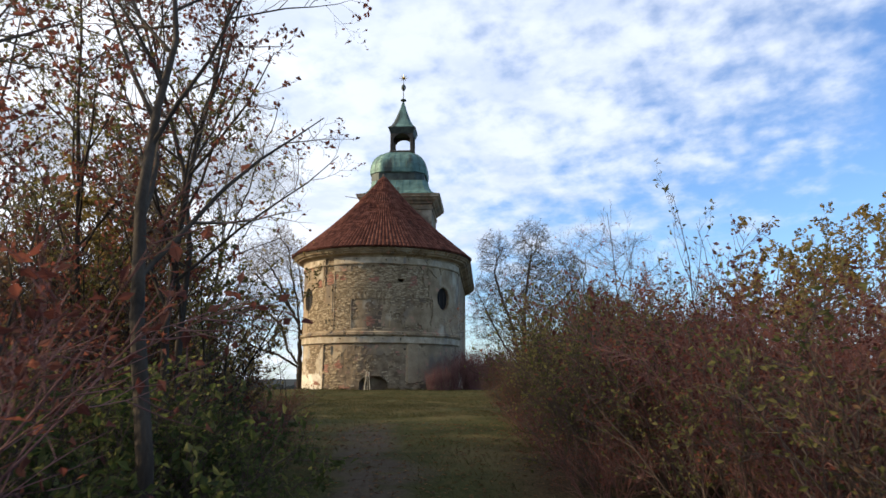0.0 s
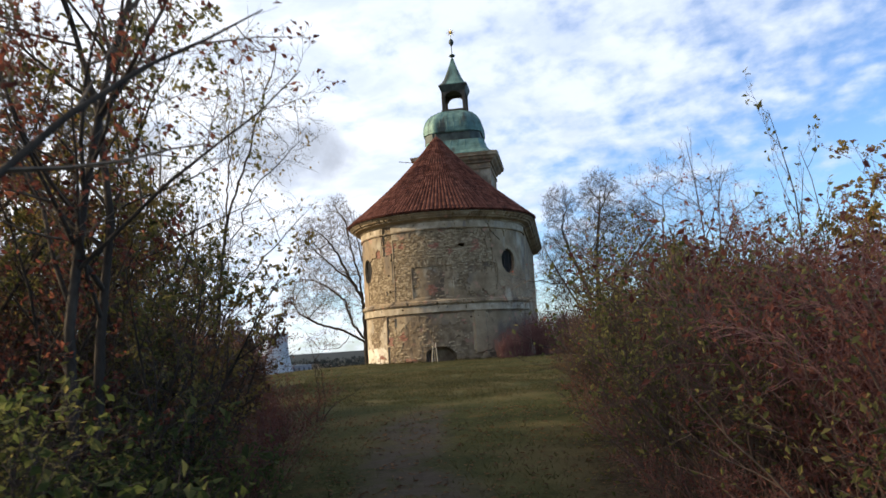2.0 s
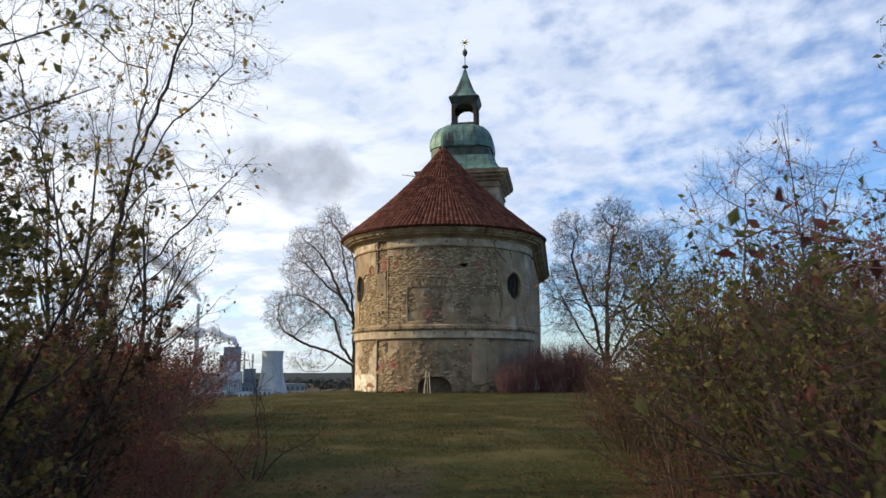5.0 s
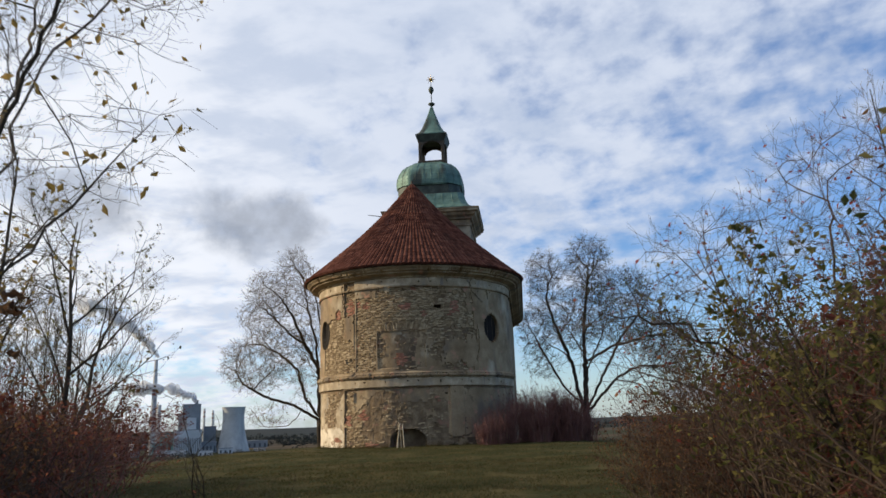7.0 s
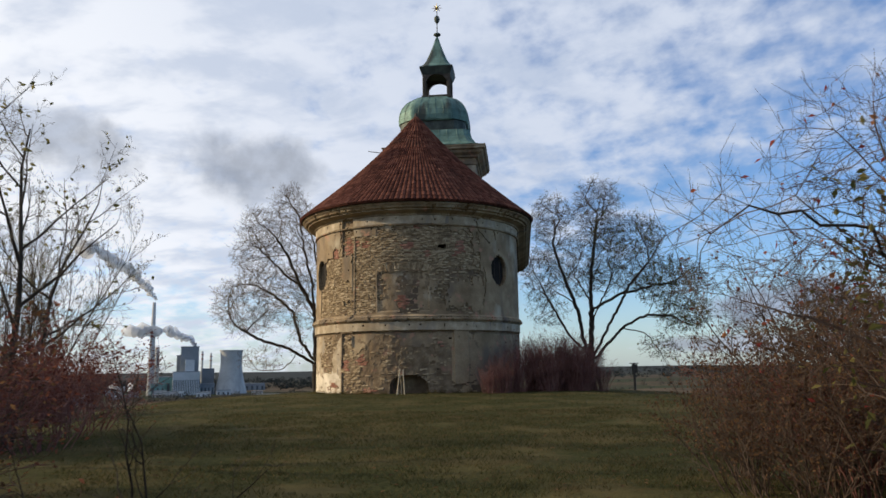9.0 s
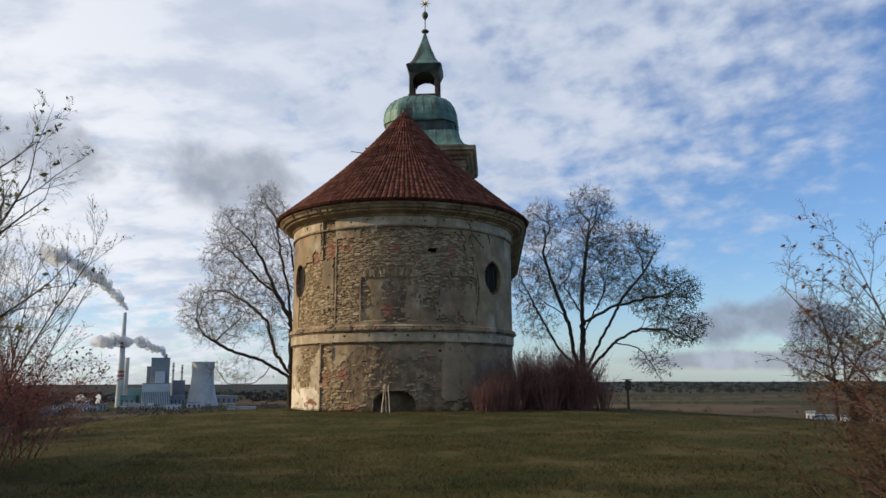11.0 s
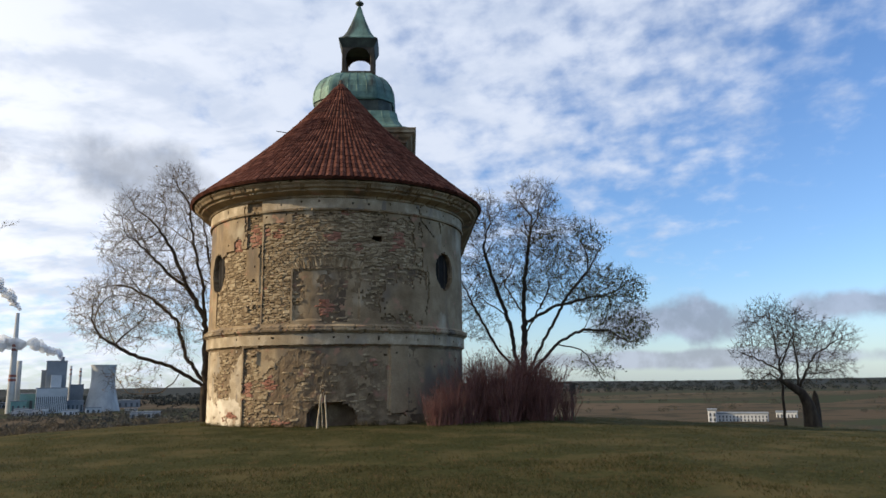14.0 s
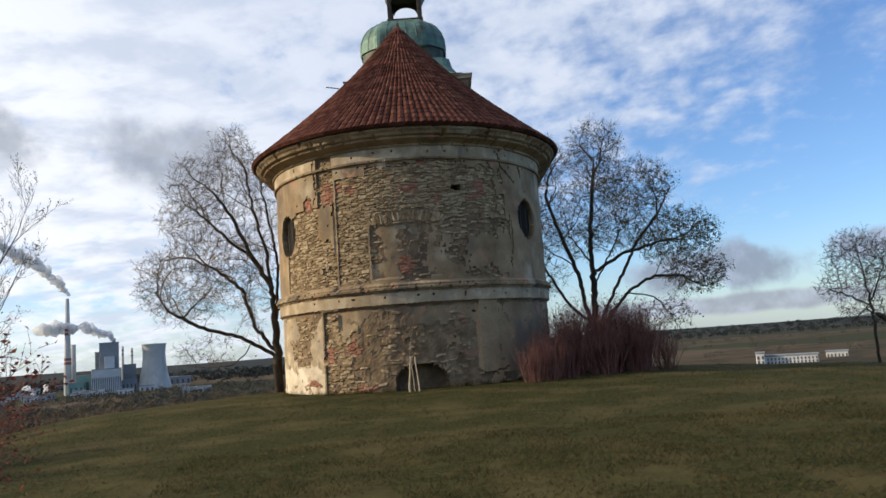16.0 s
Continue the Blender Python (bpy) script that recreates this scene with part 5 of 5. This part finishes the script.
stakes = ((-.92, -5.25, -.80, -4.98, 1.05, .030), (-.62, -5.30, -.68, -5.05, 1.02, .026), (-.74, -5.2, -.78, -4.95, .78, .014))
for i, (x0, y0, x1, y1, h, r) in enumerate(stakes):
    vs, fs = [], []
    stick(vs, fs, (0, 0, 0), (x1 - x0, y1 - y0, h), r, r * .8, seed=i)
    base = len(vs)
    fs.append(tuple(range(base - 6, base)))
    ob = part_mesh("stake", vs, fs, M_DRY_STEM)
    ob.location = (x0, y0, height(x0, y0) - .05)
    tagged(ob, "weathered pale wooden stake leaning by the chapel wall", "stake", "stakes")
g = Grower(77, rise=.12, wander=.1, spread=28, kids=(7, 3), ratio=.3, leaves=.2, leaf=.04)
g.limb(Vector((0, 0, 0)), Vector((-.05, 0, 1)), 1.75, .010, 0)
finish_plant("sapling", g, -.86, -5.12, "thin young sapling tied to stakes", "sapling", M_DRY_STEM, M_DRY_STEM, M_LEAF_BROWN)


def build_sign(x, y):
    root = thing("sign", "small dark information board on a wooden post", "sign", pose(x, y, height(x, y), 0, 0, 12))
    t = max(0.0, -.86 - height(x, y))
    bm = bmesh.new()
    box(bm, -.06, .06, -.06, .06, -.2, 1.95 + t, .012)
    part("post", bm, M_DARKWOOD, root)
    bm = bmesh.new()
    box(bm, -.20, .20, -.10, -.06, 1.35 + t, 1.9 + t, .01)
    part("board", bm, M_DARKWOOD, root, "dark rectangular board")
    bm = bmesh.new()
    box(bm, -.24, .24, -.16, .14, 1.93 + t, 1.98 + t, .01)
    part("cap", bm, M_DARKWOOD, root, "small cover over the board")


build_sign(13.85, 12.0)

M_CONCRETE = mat("pale_concrete", [(.34, .34, .33), (.42, .42, .41), (.50, .50, .49)], .04, .9, 0, .4, stains=[(.05, .5, .7, (.28, .28, .28), (1, 1, .2))])
M_STEEL = mat("grey_cladding", [(.16, .18, .20), (.21, .23, .25), (.26, .28, .30)], .05, .7, 0, .5)
M_STEEL_PALE = mat("pale_cladding", [(.34, .37, .39), (.42, .45, .47), (.50, .52, .54)], .05, .7, 0, .5)
M_TEAL = mat("teal_cladding", [(.10, .20, .20), (.14, .26, .25), (.18, .31, .30)], .05, .7, 0, .5)
M_BAND = mat("red_band_paint", [(.20, .075, .06), (.26, .10, .08)], .1, .8, 0, .5)
M_WHITE = mat("white_render", [(.42, .42, .42), (.52, .52, .52), (.62, .62, .61)], .2, .9, 0, 1)
M_GLASS_DARK = mat("dark_window", [(.05, .06, .07), (.08, .09, .10)], .5, .3, 0, 2)
M_STEAM = mat("steam", [(0.868, 0.868, 0.920), (0.920, 0.920, 0.920), (0.920, 0.920, 0.920)], .02, 1, 0, .1, translucent=.7)
_n, _l = M_STEAM.node_tree.nodes, M_STEAM.node_tree.links
_t, _m = _n.new("ShaderNodeBsdfTransparent"), _n.new("ShaderNodeMixShader")
_m.inputs[0].default_value = .62
_s = _n["Material Output"].inputs[0].links[0].from_socket
_l.new(_t.outputs[0], _m.inputs[1]), _l.new(_s, _m.inputs[2])
_l.new(_m.outputs[0], _n["Material Output"].inputs[0])
M_WOODS = mat("far_woods", [(.040, .041, .036), (.062, .060, .050), (.09, .083, .064)], .02, 1, 0, .1, island=.3)
M_FOREST = mat("horizon_forest", [(.014, .018, .018), (.022, .028, .027), (.034, .040, .036)], .02, 1, 0, .1, island=.3)
M_SCRUB = mat("slope_scrub", [(.065, .052, .034), (.105, .080, .05), (.155, .118, .07)], .03, 1, 0, .1, island=.4)
PLANT_D = 1500.0


def at_azimuth(az, d=PLANT_D):
    return d * math.sin(radians(az)) - 1.2, d * math.cos(radians(az)) - 30.0


def plant_place(az, d=PLANT_D, z=None):
    x, y = at_azimuth(az, d)
    return pose(x, y, -46.0 if z is None else z, 0, 0, -az)


def cooling_tower():
    root = thing("cooling_tower", "pale concrete hyperbolic cooling tower", "cooling tower", plant_place(-13.0))
    prof = []
    for k in range(22):
        z = k / 21 * 82
        prof.append((20.0 * math.sqrt(1 + ((z - 62) / 52) ** 2), z + 1))
    vs, fs = lathe(prof + [(r - 1.2, z) for r, z in prof[::-1]], 48)
    part_mesh("shell", vs, fs, M_CONCRETE, root, smooth=True)
    vs, fs = lathe([(prof[-1][0] + .8, 81.5), (prof[-1][0] + .8, 83.5), (prof[-1][0] - 1.0, 83.5)], 48)
    part_mesh("rim", vs, fs, M_CONCRETE, root)


def chimney(name, az, height_m, r0, r1, bands, d=PLANT_D):
    root = thing(name, "tall tapering concrete chimney with red bands", "chimney", plant_place(az, d), "power station chimneys")
    vs, fs = lathe([(r0, -3), (r0 + (r1 - r0) * .5, height_m * .5), (r1, height_m), (r1 * .8, height_m), (r1 * .75, height_m - 6)], 24)
    part_mesh("shaft", vs, fs, M_CONCRETE, root, smooth=True)
    for t in bands:
        r = r0 + (r1 - r0) * t
        vs, fs = lathe([(r + .12, height_m * t), (r + .25, height_m * t + .1), (r + .2, height_m * t + height_m * .025), (r + .05, height_m * t + height_m * .026)], 24)
        part_mesh("band", vs, fs, M_BAND, root, "red painted band")


def block(name, az, w, h, deep, material, label, windows=0, z0=0.0, d=PLANT_D, group="power station buildings", rows_=1):
    root = thing(name, label, "building", plant_place(az, d), group)
    bm = bmesh.new()
    box(bm, -w / 2, w / 2, -deep / 2, deep / 2, z0, z0 + h, .4)
    part("wall", bm, material, root)
    bm = bmesh.new()
    box(bm, -w / 2 - .5, w / 2 + .5, -deep / 2 - .5, deep / 2 + .5, z0 + h, z0 + h + 1.2, .1)
    part("roof", bm, M_STEEL, root)
    for r in range(rows_):
        for k in range(windows):
            x = -w / 2 + w * (k + .5) / windows
            zz = z0 + h * (.12 + .8 * r / rows_)
            bm = bmesh.new()
            box(bm, x - w / windows * .2, x + w / windows * .2, -deep / 2 - .25, -deep / 2 + .1, zz, zz + h * .55 / rows_)
            part("window", bm, M_GLASS_DARK, root)
    return root


cooling_tower()
chimney("chimney", -18.5, 174, 7.0, 3.0, (.32, .36, .62, .66))
chimney("chimney", -15.05, 84, 2.6, 2.0, (.80, .90), 1580)
chimney("chimney", -14.45, 80, 2.6, 2.0, (.80, .90), 1580)
chimney("chimney", -18.15, 92, 4.5, 4.2, (), 1540)
block("boiler_house", -15.92, 33, 90, 40, M_STEEL, "tall dark grey boiler house with pale panels", 0, d=1520)
block("lift_tower", -15.6, 6, 97, 10, M_STEEL, "narrow lift tower on the boiler house", 0, d=1515)
block("roof_bunker", -15.9, 17, 66, 10, M_STEEL_PALE, "pale clad bunker front of the boiler house", 0, d=1494)
block("boiler_house", -16.55, 14, 74, 30, M_STEEL, "dark grey boiler house annex", 0, d=1530)
block("turbine_hall", -16.1, 48, 43, 40, M_STEEL_PALE, "pale ribbed turbine hall", 16, d=1470)
block("conveyor_hall", -17.3, 34, 34, 30, M_TEAL, "teal clad conveyor building", 3, d=1490)
block("conveyor_hall", -18.0, 24, 22, 30, M_TEAL, "low teal clad building", 3, d=1480)
block("switch_hall", -14.9, 40, 20, 30, M_STEEL, "low dark switch hall", 6, d=1500)
block("annex", -14.6, 22, 48, 24, M_STEEL, "narrow grey cladding stair block", 0, d=1530)
rng_b = random.Random(8)
for i in range(16):
    az, d = rng_b.uniform(-24, -11), rng_b.uniform(1330, 1440)
    x, y = at_azimuth(az, d)
    block("building", az, rng_b.uniform(8, 26), rng_b.uniform(5, 12), 12, rng_b.choice((M_CONCRETE, M_STEEL, M_STEEL_PALE, M_WHITE)), "low works building before the power station", 3, z0=height(x, y) + 45.5, d=d, group="valley buildings")
for i in range(22):
    az = rng_b.uniform(-29, -9.5)
    d = rng_b.uniform(1150, 1900)
    if -21 < az < -11 and d < 1600:
        continue
    x, y = at_azimuth(az, d)
    block("building", az, rng_b.uniform(14, 46), rng_b.uniform(6, 15), 14, rng_b.choice((M_CONCRETE, M_STEEL, M_STEEL_PALE, M_STEEL)), "distant low works building in the valley", 4, z0=height(x, y) + 45.5, d=d, group="valley buildings")
for az, d, w, h in ((32.65, 620, 38, 6.0), (30.75, 612, 6, 9.0), (35.6, 690, 16, 4.5)):
    x, y = at_azimuth(az, d)
    b = block("building", az, w, h, 10, M_WHITE, "distant white flat-roofed building among fields", max(2, int(w / 2.4)), z0=0, d=d, group="white buildings", rows_=2 if h > 5 else 1)
    b.matrix_world = pose(x, y, height(x, y) - .5, 0, 0, -az)


def puffs(name, label, path, size0, size1, seed, count):
    """A drifting plume: lumps joined along a path."""
    rng = random.Random(seed)
    bm = bmesh.new()
    for k in range(count):
        t = (k + rng.random()) / count
        f = t * (len(path) - 1)
        i = min(int(f), len(path) - 2)
        p = Vector(path[i]).lerp(Vector(path[i + 1]), f - i)
        s = (size0 + (size1 - size0) * t) * rng.uniform(.35, .95)
        off = Vector((rng.uniform(-1, 1), rng.uniform(-1, 1), rng.uniform(-.7, .7))) * (size0 + (size1 - size0) * t) * .75
        bmesh.ops.create_icosphere(bm, subdivisions=2, radius=s, matrix=Matrix.Translation(p + off))
    for v in bm.verts:
        v.co += Vector(noise.noise_vector(v.co * .06)) * size0 * 1.2 + Vector(noise.noise_vector(v.co * .2)) * size0 * .5
    ob = part(name, bm, M_STEAM, None, smooth=True)
    tagged(ob, label, "plume", kind="stuff")


def sky_point(az, el, d=PLANT_D):
    x, y = at_azimuth(az, d)
    return (x, y, 1.2 + d * math.tan(radians(el)))


puffs("plume", "grey steam trailing from the tall chimney", [sky_point(-18.5, 5.1), sky_point(-18.9, 5.8), sky_point(-20.0, 6.9), sky_point(-21.6, 7.9), sky_point(-23.6, 8.8)], 4, 14, 1, 75)
puffs("plume", "pale steam drifting from the boiler house", [sky_point(-15.6, 1.9), sky_point(-16.4, 2.4), sky_point(-17.4, 2.8), sky_point(-18.6, 2.7), sky_point(-20.2, 3.0)], 5, 12, 2, 55)


puffs("plume", "small white steam cloud over the works", [sky_point(-20.6, -1.5, 1440), sky_point(-20.9, -.9, 1440)], 3, 6, 3, 9)
puffs("plume", "small white steam cloud over the works", [sky_point(-19.8, -1.6, 1440), sky_point(-19.9, -1.1, 1440)], 3, 5, 4, 8)


def far_woods():
    """Clumps of scrub, hedges and woodland on the flanks and in the plain, made of many small leafy flakes."""
    rng = np.random.default_rng(12)
    sheets = {"scrub": ([], [], M_SCRUB), "woods": ([], [], M_WOODS), "forest": ([], [], M_FOREST)}
    bands = ((260, -36, 0, 80, 330, 1.5, 3.4, 330, .035, "scrub"), (1300, -34, -4, 330, 950, 3.5, 7.5, 150, .055, "scrub"), (500, -34, -4, 800, 1350, 4.0, 8.0, 90, .08, "woods"),
             (900, -36, 0, 1650, 2600, 6, 11, 50, .12, "forest"), (1500, 10, 55, 1900, 3600, 5, 10, 45, .12, "forest"), (420, 14, 52, 700, 1600, 3, 6, 90, .07, "woods"), (650, 16, 52, 110, 560, .8, 2.4, 150, .045, "scrub"))
    for index, (count, a0, a1, d0, d1, s0, s1, n, flake, sheet) in enumerate(bands):
        vs, fs, _ = sheets[sheet]
        for _ in range(count):
            az, d = rng.uniform(a0, a1), rng.uniform(d0, d1)
            if 1350 < d < 1650 and -21 < az < -11:
                continue
            x, y = at_azimuth(az, d)
            # hedges and belts run in long strips
            if noise.noise((x * .004 + y * .002, y * .012, 3 + index)) < (-.35 if az < 2 else .0 if index == 4 else .12):
                continue
            s = rng.uniform(s0, s1)
            u = rng.normal(size=(n, 3))
            u *= (rng.uniform(.3, 1.0, n) / np.linalg.norm(u, axis=1))[:, None]
            p = np.array((x, y, height(x, y) + s * .6)) + u * np.array((s * 1.25, s * 1.25, s * .8))
            e, f = rng.normal(size=(n, 3)) * s * flake, rng.normal(size=(n, 3)) * s * flake
            b = len(vs)
            quads = np.stack((p - e, p + f, p + e, p - f), 1).reshape(-1, 3)
            vs.extend(map(tuple, quads))
            fs.extend((b + 4 * i, b + 4 * i + 1, b + 4 * i + 2, b + 4 * i + 3) for i in range(n))
    for name, (vs, fs, material) in sheets.items():
        label = {"woods": "brownish distant woods and hedges over the plain", "scrub": "brown and olive scrub on the slopes below the hill", "forest": "dark forest along the horizon"}[name]
        tagged(new(name, mesh_of(name, vs, fs, material)), label, name, kind="stuff")


far_woods()


# ---- small pieces last: wall stones and roof tiles ----
def stone_shape(seed):
    """A rough split stone, one wide, one deep, one high, with worn corners."""
    rng = random.Random(seed)
    vs = []
    for y, k in ((0.5, 1.0), (-.32, 1.0), (-.5, .78)):
        for x, z in ((-.5, -.5), (.5, -.5), (.5, .5), (-.5, .5)):
            vs.append((x * k + rng.uniform(-.15, .15), y + rng.uniform(-.09, .09), z * k + rng.uniform(-.17, .17)))
    fs = []
    for j in (0, 4):
        for k in range(4):
            fs.append((j + k, j + 4 + k, j + 4 + (k + 1) % 4, j + (k + 1) % 4)[::-1])
    fs.append((8, 9, 10, 11))
    return vs, fs


def build_stones():
    """Rough courses of rubble wherever the plaster is gone; the upper front ones are pieces of their own."""
    shapes = [stone_shape(s) for s in range(7)]
    pieces = [mesh_of("stone", v, f, M_STONE_P) for v, f in shapes]
    wall = next(o for o in chapel.children if o.name == "wall")
    rng = random.Random(9)
    sv, sf, bv, bf = [], [], [], []
    count = 0

    def lay(a, z, w, h, turn=0.0, brick=False, piece_ok=True):
        nonlocal count
        k = rng.randrange(7)
        out = rng.uniform(.045, .075) if not brick else rng.uniform(.045, .06)
        m = Matrix.Rotation(radians(a), 4, "Z") @ Matrix.Translation((0, -(R - .07), z)) @ Matrix.Rotation(turn + rng.uniform(-.2, .2), 4, "Y") @ Matrix.Diagonal((w, out * 1.3, h, 1))
        if piece_ok and not brick and count < 300 and -35 < a < 20 and z > 4.9:
            ob = new("stone", pieces[k])
            ob.parent = wall
            ob.matrix_basis = m
            count += 1
            return
        v, f = shapes[k]
        tv, tf = (bv, bf) if brick else (sv, sf)
        b = len(tv)
        tv.extend(m @ Vector(p) for p in v)
        tf.extend(tuple(b + q for q in g) for g in f)

    z = .04
    while z < 6.95:
        h = rng.uniform(.042, .098)
        a = -72 + rng.uniform(0, 3)
        while a < 62:
            w = rng.uniform(.06, .28)
            da = math.degrees(w / R)
            ac, zc = a + da / 2, z + h / 2 + rng.uniform(-.032, .032)
            a += da
            brick = bricky(ac, zc)
            if not brick and rng.random() < smeared(ac, zc):
                continue
            if 4.9 < zc < 5.34 and -21.5 < ac < 6.5:
                d = abs(zc - (5.02 + .16 * (1 - ((ac + 7.4) / 14) ** 2)))
                if d < .20:
                    continue
            if 2.38 < zc < 2.53:
                continue
            if worn(ac, zc) and not cracked(ac, zc) and not in_opening(ac, zc) and not in_opening(ac + da * .4, zc) and not in_opening(ac - da * .4, zc):
                lay(ac, zc, w * .95, h * rng.uniform(.6, 1.2), brick=brick or noise.noise((ac * .13, zc * 1.4, 11)) > .56)
        z += h
    # ring of upright stones over the blind window
    for k in range(30):
        a = -21 + 27.2 * k / 29
        zc = 5.02 + .16 * (1 - ((a + 7.4) / 14) ** 2)
        lay(a, zc, rng.uniform(.055, .085), rng.uniform(.26, .36), radians((a + 7.4) * 2.2), piece_ok=False)
    tagged(part_mesh("rubble", sv, sf, M_STONE, wall, "rough courses of buff rubble stone"), kind="stuff")
    tagged(part_mesh("brickwork", bv, bf, M_BRICK, wall, "patches of old red brick"), kind="stuff")


build_stones()
build_tiles()
